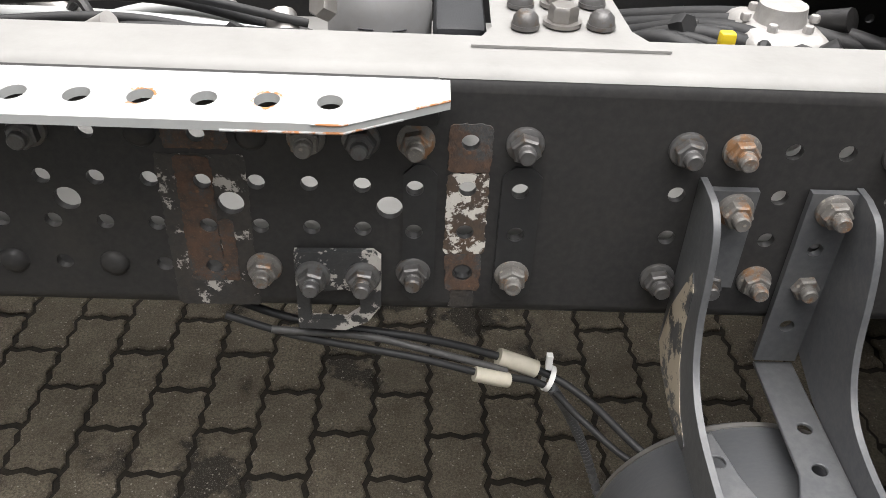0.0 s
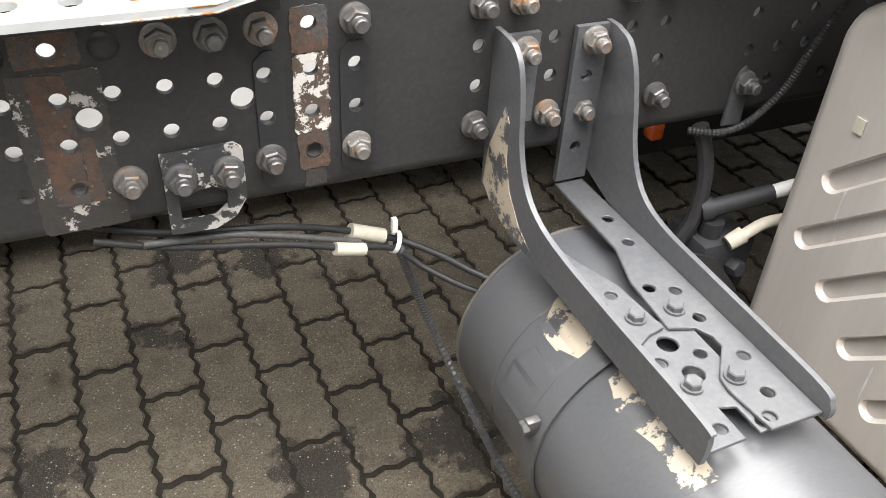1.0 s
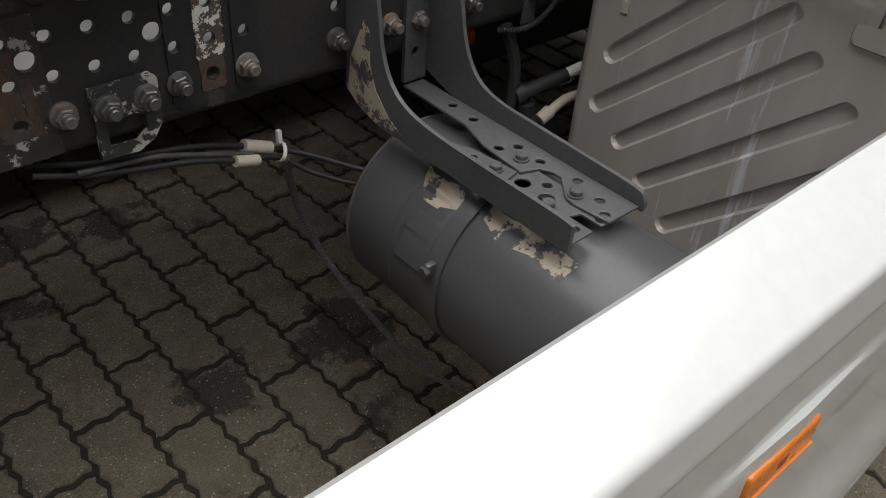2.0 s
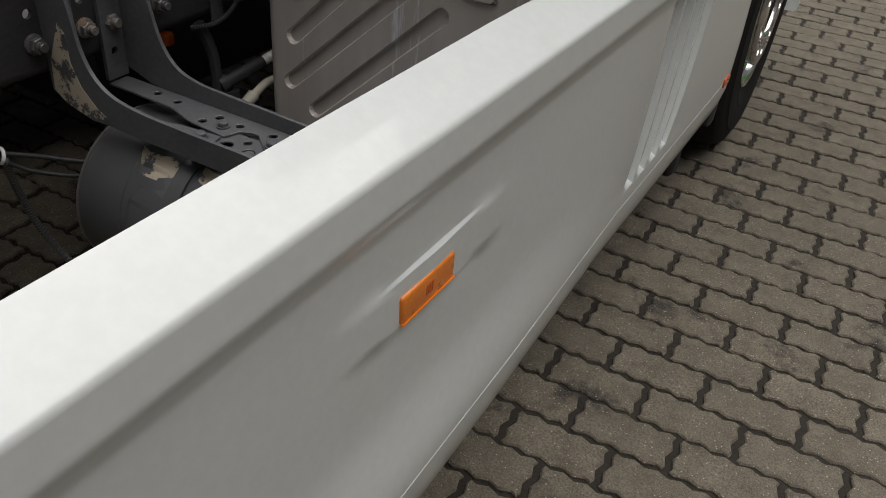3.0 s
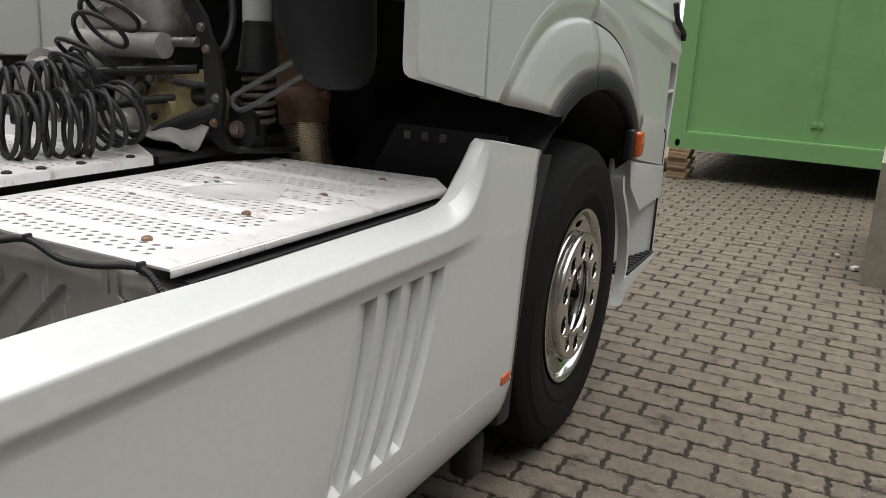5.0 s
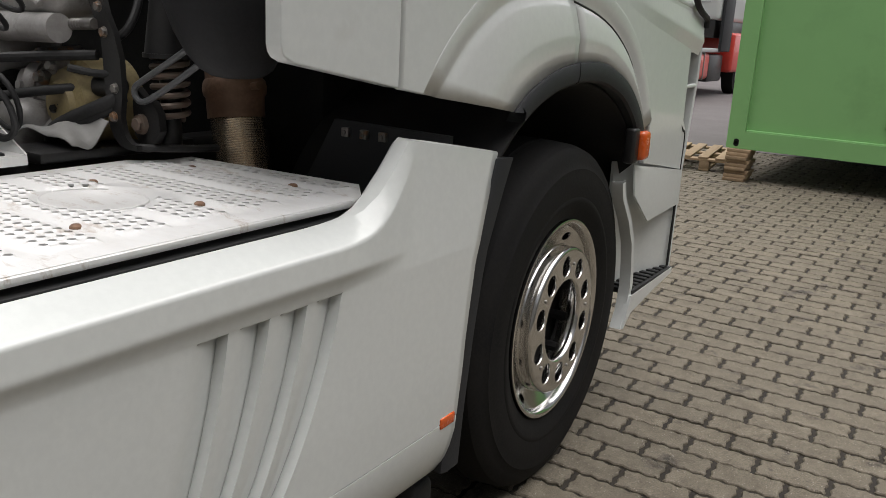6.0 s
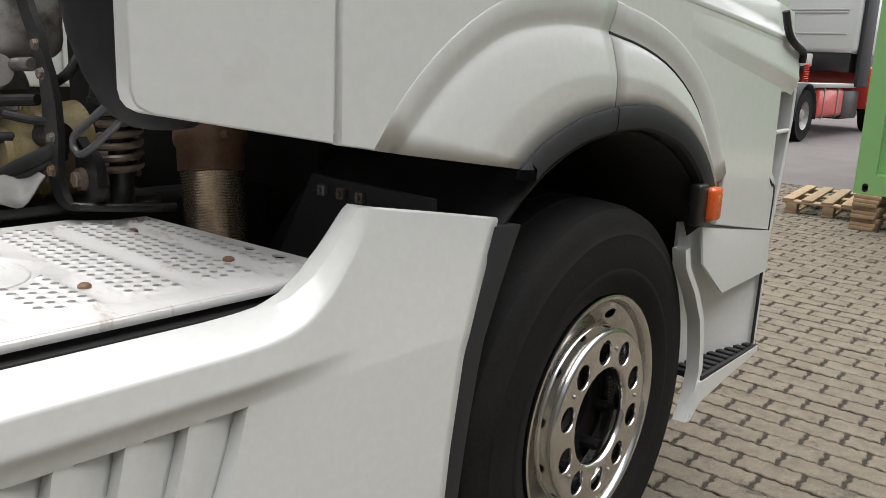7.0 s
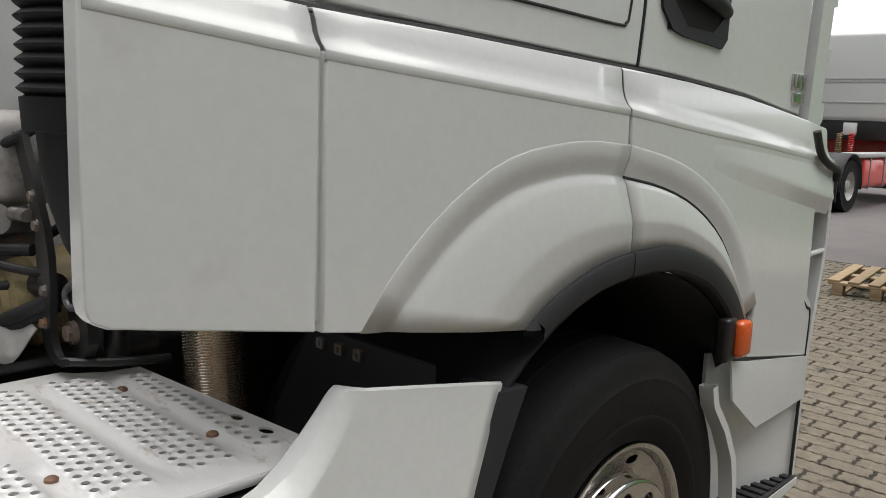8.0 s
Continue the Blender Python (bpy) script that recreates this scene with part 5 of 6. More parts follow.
def coil_hose(name, label, path, radius, turns, wire, mat=RUBBER):
    """A spiral air hose wound along a path."""
    line = spline(path, 24)
    n = turns * 22
    pts, u = [], None
    for i in range(n + 1):
        f = i / n * (len(line) - 1)
        a, t = min(int(f), len(line) - 2), f - min(int(f), len(line) - 2)
        p = line[a].lerp(line[a + 1], t)
        d = (line[a + 1] - line[a]).normalized()
        if u is None:
            u = d.orthogonal().normalized()
        u = (u - u.dot(d) * d).normalized()
        w = d.cross(u)
        g = math.tau * turns * i / n
        rr = radius * (1 + 0.07 * math.sin(g * 0.31) + 0.06 * math.sin(g * 0.83 + 1))
        pts.append(p + rr * (math.cos(g) * u + math.sin(g) * w) + d * (0.016 * math.sin(g + 0.6 * math.sin(0.21 * g)) + 0.008 * math.sin(0.47 * g)))
    bm = B()
    tube(bm, pts, wire, 8)
    return single(name, bm, mat, label, "air hose", "spiral air hoses", angle=60)


coil_hose("spiral_air_hose", "black spiral air hose lying slack on the deck plate", [(0.985, 0.115, 1.112), (1.06, 0.08, 1.110), (1.14, 0.04, 1.113), (1.22, 0.0, 1.118), (1.285, -0.005, 1.15)], 0.071, 16, 0.0060)
coil_hose("spiral_air_hose", "black spiral air hose draped over another one", [(1.04, 0.20, 1.165), (1.11, 0.14, 1.175), (1.19, 0.10, 1.19), (1.26, 0.07, 1.23)], 0.064, 11, 0.0060)
coil_hose("spiral_air_hose", "black spiral air hose hanging behind the cab", [(1.22, 0.09, 1.20), (1.27, 0.09, 1.28), (1.33, 0.10, 1.36), (1.37, 0.12, 1.46), (1.38, 0.14, 1.62)], 0.068, 7, 0.0062)
coil_hose("spiral_air_hose", "black spiral cable hanging from the cab's rear", [(1.05, 0.28, 1.10), (1.05, 0.29, 1.25), (1.06, 0.30, 1.40), (1.07, 0.32, 1.75)], 0.042, 26, 0.0065)

# engine and gearbox parts behind the cab
gear = thing("gearbox", "oil-stained gearbox housing with silver and yellow castings", "gearbox", (1.7, 0.4, 0.9))
bm = B()
box(bm, 1.42, 1.78, 0.16, 0.66, 0.80, 1.12, 0.05, 3)
part("housing", bm, SILVER, gear)
bm = B()
revolve(bm, [(0.0, 0.002), (0.0, 0.05), (0.012, 0.058), (0.02, 0.082), (0.05, 0.092), (0.055, 0.104), (0.066, 0.106), (0.070, 0.098), (0.16, 0.112)], (1.47, 0.085, 1.115), (1, -0.05, 0), 36)
for k in range(8):
    a_ = math.tau * k / 8
    cyl(bm, (1.516, 0.085 + 0.098 * math.cos(a_), 1.115 + 0.098 * math.sin(a_)), (1.538, 0.085 + 0.098 * math.cos(a_), 1.115 + 0.098 * math.sin(a_)), 0.007, 0.007, 8)
part("yellow_cover", bm, YELLOW, gear)
bm = B()
cyl(bm, (1.30, 0.30, 1.20), (1.62, 0.36, 1.24), 0.07, 0.06, 24)
cyl(bm, (1.26, 0.29, 1.195), (1.30, 0.30, 1.20), 0.045, 0.05, 20)
part("actuator", bm, SILVER, gear)
bm = B()
cyl(bm, (1.53, 0.003, 1.162), (1.535, -0.06, 1.166), 0.027, 0.027, 20)
part("valve", bm, BLACK, gear)
bm = B()
cyl(bm, (1.525, 0.012, 1.161), (1.53, 0.002, 1.162), 0.024, 0.027, 20)
part("valve_collar", bm, CONDUIT, gear, "blue-grey collar")
bm = B()
tube(bm, spline([(1.36, 0.24, 1.115), (1.40, 0.15, 1.136), (1.46, 0.07, 1.152), (1.526, 0.010, 1.161)]), 0.0115, 12)
part("valve_hose", bm, RUBBER, gear)
for dz, r_ in ((0.0, 0.017), (-0.018, 0.011)):
    bm = B()
    tube(bm, spline([(1.53, -0.08, 1.148 + dz), (1.50, -0.04, 1.122 + dz), (1.47, 0.03, 1.088 + dz), (1.455, 0.085, 1.055 + dz), (1.46, 0.10, 1.015 + dz)]), r_, 12)
    part("hose", bm, RUBBER, gear)
bm = B()
tube(bm, spline([(1.50, 0.055, 1.300), (1.50, 0.015, 1.302), (1.50, -0.03, 1.304)]), 0.012, 14, 0.0018, 0.008)
part("threaded_sleeve", bm, STEEL, gear, "bright ribbed metal sleeve")
for pts, r_ in (([(1.30, 0.34, 1.17), (1.36, 0.22, 1.21), (1.44, 0.10, 1.225), (1.51, -0.02, 1.235)], 0.012), ([(1.46, 0.02, 1.205), (1.50, -0.02, 1.195), (1.52, -0.07, 1.196)], 0.009), ([(1.44, 0.30, 1.46), (1.46, 0.16, 1.42), (1.50, 0.06, 1.44), (1.56, -0.04, 1.50)], 0.011), ([(1.53, -0.03, 1.26), (1.56, -0.07, 1.30), (1.60, -0.06, 1.38), (1.62, -0.02, 1.50)], 0.010)):
    bm = B()
    tube(bm, spline(pts), r_, 10)
    part("hose", bm, RUBBER, gear)
bm = B()
revolve(bm, [(0.0, 0.002), (0.0, 0.040), (0.02, 0.046), (0.022, 0.058), (0.05, 0.060), (0.052, 0.052), (0.10, 0.056), (0.102, 0.068), (0.15, 0.07)], (1.50, 0.27, 1.145), (0.5, -0.7, -0.05), 28)
part("starter_casting", bm, SILVER, gear)
bm = B()
box(bm, 1.46, 1.62, 0.06, 0.36, 1.31, 1.50, 0.04, 3)
cyl(bm, (1.465, 0.05, 1.290), (1.465, 0.38, 1.284), 0.033, 0.036, 24)
for a_, b_ in (((1.452, 0.10, 1.34), (1.452, 0.22, 1.40)), ((1.452, 0.22, 1.40), (1.452, 0.20, 1.50)), ((1.452, 0.22, 1.40), (1.452, 0.30, 1.36))):
    tube(bm, [a_, b_], 0.008, 8)
cyl(bm, (1.44, 0.22, 1.40), (1.47, 0.22, 1.40), 0.022, 0.024, 20)
part("silver_drum", bm, SILVER, gear, "bright cast drum")
for k in range(6):
    bm = B()
    cyl(bm, (1.38, 0.62 + 0.045 * k, 1.04), (1.38, 0.62 + 0.045 * k, 1.22), 0.017, 0.017, 14)
    part("reservoir_tube", bm, WHITE_PLASTIC, gear)
rngg = random.Random(21)
for k in range(26):
    y_, z_ = rngg.uniform(0.10, 0.46), rngg.uniform(1.02, 1.24)
    x_ = rngg.uniform(1.44, 1.50)
    bm = B()
    if k % 2:
        cyl(bm, (x_, y_, z_), (x_ + 0.12, y_, z_ - 0.02), *(rngg.uniform(0.010, 0.022),) * 2, 16)
        part("casting", bm, (SILVER, STEEL, BLACK)[k % 3], gear)
    else:
        hexa(bm, (x_, y_, z_), (-1, rngg.uniform(-0.4, 0.1), rngg.uniform(0, 0.5)), rngg.uniform(0.009, 0.014), 0.014)
        cyl(bm, (x_ + 0.001, y_, z_), (x_ + 0.11, y_, z_), 0.018, 0.024, 14)
        part("bolt", bm, (NUT_RUSTY, STEEL, BLACK)[k % 3], gear)
bm = B()
grid(bm, [[(1.40 + 0.012 * i, 0.17 - 0.024 * j, 1.025 + 0.006 * i + 0.018 * math.sin(0.7 * i + 0.5 * j) * math.sin(0.4 * j + 1) + 0.03 * math.sin(j / 10 * math.pi)) for i in range(9)] for j in range(11)])
shield_ = part("heat_shield", bm, DUSTY, gear, "crumpled pale metal heat shield", 60)
shield_.modifiers.new("thickness", "SOLIDIFY").thickness = 0.003
cross = thing("cross_member", "dark grey steel cross member between the frame rails", "cross member", (1.45, 0.4, 0.95))
bm = B()
box(bm, 1.33, 1.75, -0.06, 0.10, 1.005, 1.03, 0.006)
box(bm, 1.36, 1.46, 0.08, 0.72, 0.80, 0.98, 0.01)
part("beam", bm, BLACK, cross)

# ---- inside the frame, seen over and through the rail ----
# Guessed filler box, made wide to keep light off the paving below.
sil = thing("frame_infill_box", "pale box added between the frame rails, wide enough to shade the paving", "metal box", (-0.4, 0.4, 0.705))
bm = B()
box(bm, -1.45, 1.2, 0.095, 0.71, 0.705, 0.80, 0.02, 3)
part("shell", bm, DUSTY, sil)
gus = thing("gusset_plate", "pale grey gusset plate with large bolts on the rail", "gusset plate", (0.19, 0.12, 1.02))
bm = B()
plate(bm, [(0.098, 0.055), (0.284, 0.055), (0.274, 0.062), (0.255, 0.10), (0.248, 0.24), (0.122, 0.24), (0.119, 0.10), (0.104, 0.066)], [], lambda u, v, w: (u, v, 1.0240 - w), 0.0028)
part("plate", bm, DUSTY, gus)
for x, y, r in ((0.188, 0.11, 0.019), (0.151, 0.098, 0.014), (0.225, 0.104, 0.014), (0.151, 0.155, 0.014), (0.189, 0.162, 0.018), (0.225, 0.163, 0.014)):
    bm = B()
    cyl(bm, (x, y, 1.026), (x, y, 1.030), r, r, 20)
    if r > 0.015:
        hexa(bm, (x, y, 1.029), (0, 0, 1), r * 0.78, 0.016)
    else:
        revolve(bm, [(0.0, r * 0.95), (0.008, r * 0.85), (0.013, r * 0.5), (0.014, 0.0005)], (x, y, 1.029), (0, 0, 1), 18)
    part("bolt", bm, NUT if r < 0.015 else STEEL, gus)
can = thing("grey_canister", "grey cylindrical air dryer canister with dark print", "canister", (0.0, 0.33, 0.7))
bm = B()
revolve(bm, [(0.0, 0.001), (0.0, 0.06), (0.005, 0.063), (0.27, 0.063), (0.29, 0.05), (0.295, 0.001)], (0.0, 0.31, 0.70), (0, 0, 1), 40)
part("body", bm, CAN, can)
for k in range(2):
    bm = B()
    cx_ = 0.004 + 0.024 * k

    def on_can(u, v):
        return (u, 0.31 - math.sqrt(0.0638 ** 2 - u * u), v)

    tube(bm, [on_can(cx_ + 0.0095 * math.cos(q), 0.925 + 0.0115 * math.sin(q)) for q in (radians(60 + 240 * i / 14) for i in range(15))], 0.0021, 6)
    if k:
        tube(bm, [on_can(cx_ - 0.0095 + 0.003 * i, 0.925) for i in range(4)], 0.0018, 6)
    part("print_mark", bm, INK, can)
for x0, x1, z in ((-0.022, -0.004, 0.958), (-0.020, -0.006, 0.950), (0.018, 0.034, 0.956)):
    bm = B()
    tube(bm, [(x, 0.31 - math.sqrt(0.0634 ** 2 - x * x), z) for x in (x0, (x0 + x1) / 2, x1)], 0.0010, 6)
    part("print_bar", bm, INK, can)
pump = thing("silver_pump", "silver cast aluminium pump housing with black hoses", "pump", (0.47, 0.27, 0.85))
bm = B()
box(bm, 0.41, 0.51, 0.19, 0.31, 0.84, 0.985, 0.02, 3)
cyl(bm, (0.46, 0.25, 0.98), (0.46, 0.25, 1.005), 0.030, 0.027, 20)
for k in range(6):
    a_ = math.tau * k / 6
    hexa(bm, (0.46 + 0.04 * math.cos(a_), 0.25 + 0.04 * math.sin(a_), 0.985), (0, 0, 1), 0.006, 0.008)
box(bm, 0.395, 0.53, 0.20, 0.24, 0.95, 0.965, 0.004)
part("housing", bm, SILVER, pump)
bm = B()
box(bm, 0.375, 0.392, 0.185, 0.20, 0.972, 0.992, 0.003)
part("yellow_cap", bm, material("yellow_plastic", (0.75, 0.55, 0.03), 0.4, amount=0.2), pump, "small yellow cap")
valve = thing("black_valve_block", "black plastic valve block with fittings", "valve block", (0.12, 0.3, 0.85))
bm = B()
box(bm, 0.065, 0.125, 0.22, 0.36, 0.85, 0.975, 0.01)
box(bm, 0.07, 0.115, 0.21, 0.225, 0.90, 0.935, 0.004)
part("block", bm, PLASTIC, valve)
cluster = thing("valve_cluster", "dirty metal and black plastic fittings inside the frame", "fittings", (0.3, 0.25, 0.9))
rngv = random.Random(17)
for k in range(54):
    x_ = rngv.uniform(0.30, 0.80) if k % 2 else rngv.uniform(-0.62, -0.02)
    y_, z_ = rngv.uniform(0.15, 0.36), rngv.uniform(0.90, 0.985)
    bm = B()
    if k % 5 < 2:
        cyl(bm, (x_, y_, z_), (x_ + rngv.uniform(-0.05, 0.05), y_ + rngv.uniform(-0.03, 0.03), z_ + rngv.uniform(0.0, 0.03)), *(rngv.uniform(0.008, 0.02),) * 2, 14)
    elif k % 5 == 2:
        hexa(bm, (x_, y_, z_), (rngv.uniform(-1, 1), -1, rngv.uniform(0, 1)), rngv.uniform(0.008, 0.015), 0.02)
    else:
        q_ = (x_ + rngv.uniform(-0.16, 0.16), y_ + rngv.uniform(-0.08, 0.08), z_ + rngv.uniform(-0.04, 0.03))
        tube(bm, spline([(x_, y_, z_), ((x_ + q_[0]) / 2, (y_ + q_[1]) / 2, z_ + rngv.uniform(0.0, 0.05)), q_]), rngv.uniform(0.004, 0.008), 8)
    part(("fitting", "fitting", "hex_plug", "hose", "hose")[k % 5], bm, (BLACK, STEEL, SILVER, NUT, BLACK, RUBBER)[rngv.randrange(6)], cluster)
rngc = random.Random(3)
hose_specs = []
for k in range(13):
    y0 = 0.13 + 0.02 * (k % 7)
    z0 = 0.93 + 0.012 * (k % 5)
    hose_specs.append(([(-0.75, y0, z0), (-0.45, y0 + rngc.uniform(-0.03, 0.05), z0 + rngc.uniform(-0.02, 0.03)), (-0.25, y0 + rngc.uniform(-0.02, 0.06), z0 + rngc.uniform(0, 0.03)), (-0.08, y0 + 0.05, z0 - 0.02)], 0.0055 if k % 3 else 0.009, PALE if k in (0, 3, 6) else RUBBER))
for k in range(9):
    hose_specs.append(([(0.26, 0.30 + 0.02 * k, 0.90), (0.31 + 0.02 * k, 0.22 + 0.01 * k, 0.97), (0.40 + 0.03 * k, 0.18 + 0.02 * (k % 4), 0.96), (0.62 + 0.02 * k, 0.20 + 0.03 * (k % 3), 0.93)], 0.007 if k % 2 else 0.011, RUBBER))
for pts, r, m_ in hose_specs:
    bm = B()
    tube(bm, spline(pts), r, 8)
    single("air_line", bm, m_, "grey plastic air line inside the frame" if m_ is PALE else "black plastic air line inside the frame", "air line", "air lines inside the frame", angle=60)

# ---- cables under the rail ----
def hose(name, pts, r, mat, label, category="cable", ribs=0.0, pitch=0.0):
    bm = B()
    tube(bm, spline(pts), r, 10, ribs, pitch)
    return single(name, bm, mat, label, category, angle=20 if ribs else 60)


harness = thing("cable_harness", "black cable harness with cream sleeves and a white tie", "cable harness", (0.1, 0.03, 0.62))


def hose_part(name, pts, r, mat, label=""):
    bm = B()
    tube(bm, spline(pts), r, 12)
    part(name, bm, mat, harness, label, 60)


hose_part("cable", [(-0.15, 0.03, 0.735), (-0.07, 0.02, 0.714), (0.054, 0.022, 0.692), (0.13, 0.03, 0.665), (0.209, 0.03, 0.632), (0.26, 0.0, 0.615), (0.31, -0.06, 0.603), (0.36, -0.10, 0.60)], 0.0047, RUBBER)
hose_part("cable", [(-0.15, 0.01, 0.728), (-0.07, 0.005, 0.704), (0.054, 0.004, 0.678), (0.13, 0.010, 0.650), (0.205, 0.022, 0.622), (0.25, 0.0, 0.59), (0.305, -0.05, 0.574), (0.36, -0.08, 0.58)], 0.0043, RUBBER)
hose_part("cable", [(-0.10, 0.0, 0.718), (0.0, 0.012, 0.700), (0.054, 0.014, 0.684), (0.13, 0.018, 0.657), (0.16, 0.02, 0.645)], 0.0043, CONDUIT, "grey taped cable")
hose_part("sleeve", [(0.150, 0.030, 0.658), (0.175, 0.031, 0.647), (0.196, 0.031, 0.638)], 0.0105, SLEEVE, "grubby cream heat-shrink sleeve")
hose_part("sleeve", [(0.122, 0.006, 0.653), (0.145, 0.008, 0.645), (0.162, 0.012, 0.638)], 0.0088, SLEEVE, "grubby cream heat-shrink sleeve")
bm = B()
revolve(bm, [(-0.003, 0.014), (-0.003, 0.016), (0.003, 0.016), (0.003, 0.014)], (0.211, 0.027, 0.628), (0.8, -0.1, -0.3), 20, True)
box(bm, 0.205, 0.212, 0.02, 0.028, 0.648, 0.668)
part("cable_tie", bm, WHITE_PLASTIC, harness, "white cable tie")
hose("corrugated_conduit", [(0.215, 0.02, 0.62), (0.255, 0.07, 0.52), (0.30, 0.10, 0.40), (0.335, 0.06, 0.30), (0.35, -0.06, 0.24), (0.36, -0.16, 0.215), (0.38, -0.28, 0.22)], 0.0056, BRACKET, "grey corrugated cable conduit hanging beside the air tank", "conduit", 0.0016, 0.0075)
hose("corrugated_conduit", [(0.64, 0.0, 0.735), (0.668, -0.03, 0.742), (0.712, -0.035, 0.755), (0.758, -0.035, 0.794), (0.782, -0.035, 0.841), (0.80, -0.04, 0.887), (0.80, -0.06, 0.94), (0.75, -0.11, 0.985), (0.705, -0.18, 1.000), (0.702, -0.25, 0.992), (0.702, -0.33, 0.982), (0.702, -0.42, 0.998), (0.702, -0.50, 0.978), (0.702, -0.58, 0.982), (0.702, -0.68, 0.995), (0.70, -0.728, 0.96), (0.71, -0.74, 0.90)], 0.0050, RUBBER, "black corrugated conduit tied along the tank cover's edge", "conduit", 0.0009, 0.0042)
for y, z in ((-0.175, 1.008), (-0.42, 1.006), (-0.68, 1.004)):
    bm = B()
    box(bm, 0.695, 0.711, y - 0.004, y + 0.004, z - 0.010, z + 0.002, 0.003)
    single("cable_clip", bm, RUBBER, "black plastic cable clip on the tank cover's edge", "clip", "cable clips")
# dark fittings beyond the air tank
bm = B()
box(bm, 0.648, 0.670, 0.080, 0.105, 0.672, 0.700, 0.004)
single("orange_plug", bm, ORANGE, "small orange plastic connector plug under the rail", "plug")
fit_ = thing("valve_fitting", "dark valve with cream and white plugs under the rail", "valve", (0.70, -0.05, 0.45))
bm = B()
cyl(bm, (0.685, -0.035, 0.615), (0.775, -0.060, 0.640), 0.014, 0.013, 20)
cyl(bm, (0.675, -0.030, 0.612), (0.690, -0.037, 0.617), 0.019, 0.019, 20)
cyl(bm, (0.690, -0.045, 0.575), (0.690, -0.045, 0.60), 0.017, 0.017, 16)
hexa(bm, (0.72, -0.076, 0.53), (0, -1, 0.2), 0.014, 0.02)
box(bm, 0.66, 0.76, -0.075, 0.02, 0.47, 0.575, 0.012)
part("body", bm, PLASTIC, fit_)
bm = B()
plate(bm, [(0.60, 0.60), (0.66, 0.575), (0.72, 0.50), (0.72, 0.42), (0.60, 0.50)], [], lambda u, v, w: (u, -0.10 + w, v), 0.005)
part("guard_plate", bm, STRIP_DARK, fit_)
bm = B()
tube(bm, spline([(0.715, -0.080, 0.585), (0.735, -0.078, 0.592), (0.76, -0.080, 0.602), (0.80, -0.085, 0.605)]), 0.009, 12)
cyl(bm, (0.700, -0.075, 0.575), (0.722, -0.078, 0.588), 0.012, 0.013, 14)
part("plug", bm, SLEEVE, fit_, "cream plastic plug")
bm = B()
cyl(bm, (0.772, -0.060, 0.640), (0.81, -0.066, 0.648), 0.011, 0.011, 14)
part("plug", bm, WHITE_PLASTIC, fit_, "white plastic plug")
bm = B()
tube(bm, spline([(0.66, 0.0, 0.74), (0.672, -0.01, 0.70), (0.675, -0.02, 0.66), (0.665, -0.03, 0.60), (0.64, -0.03, 0.55)]), 0.012, 10)
part("hose", bm, RUBBER, fit_)

# tank details
for y, h in ((-0.278, 0.022), (-0.578, 0.030)):
    foot_ = [(y - h, 0.905), (y - h + 0.006, 0.899), (y + h - 0.006, 0.899), (y + h, 0.905), (y + h, 0.922), (y + 0.017, 0.929)]
    bm = B()
    plate(bm, foot_ + [(y + 0.017, 0.975), (y - 0.017, 0.975), (y - 0.017, 0.929), (y - h, 0.922)], [[(y - 0.003, 0.928), (y + 0.003, 0.928), (y + 0.003, 0.970), (y - 0.003, 0.970)]], lambda u, v, w: (0.731 - w, u, v), 0.004)
    box(bm, 0.730, 0.7352, y - 0.013, y - 0.006, 0.905, 0.965)
    box(bm, 0.730, 0.7352, y + 0.006, y + 0.013, 0.905, 0.965)
    clip_ = part("cover_clip", bm, ALU, tank)
    bm = B()
    tube(bm, spline([(0.7335, y - h, 0.924)] + [(0.7335, *p) for p in foot_[:5]], 4), 0.0032, 8)
    part("weld", bm, SILVER, clip_, "lumpy weld bead")
bm = B()
box(bm, 0.7325, 0.7345, -0.195, -0.180, 0.812, 0.832)
part("sticker", bm, SLEEVE, tank, "small beige sticker")

# ---- under the front: mudflap foot and dark underside ----
bm = B()
box(bm, 1.82, 1.905, -0.74, -0.66, 0.105, 0.245, 0.02, 3)
box(bm, 1.84, 1.87, -0.72, -0.68, 0.23, 0.34, 0.006)
single("step_bracket", bm, PLASTIC, "dark bracket foot hanging under the skirt's front end", "bracket")

# ---- yard: container details, blocks, pallet ----
# Solid discs; the hole's inner shade is their dark colour.
bm = B()
cyl(bm, (CX - 0.002, 0.305, 0.362), (CX + 0.02, 0.305, 0.362), 0.026, 0.026, 20)
cyl(bm, (CX - 0.002, 0.305, 0.385), (CX + 0.02, 0.305, 0.385), 0.026, 0.026, 20)
part("corner_hole", bm, DARK, cont)
for y in (-1.0, -1.06):
    bm = B()
    box(bm, CX + 0.035, CX + 0.052, y, y + 0.05, 0.64, 0.70, 0.004)
    part("hinge", bm, GREEN, cont)
bm = B()
cyl(bm, (CX + 0.045, -1.02, 0.50), (CX + 0.045, -1.02, 2.6), 0.008, 0.008, 10)
part("lock_rod", bm, GREEN, cont)
bm = B()
box(bm, CX + 0.012, CX + 0.06, -5.1, 0.235, 0.472, 0.500, 0.006)
part("lower_sill", bm, GREEN, cont)


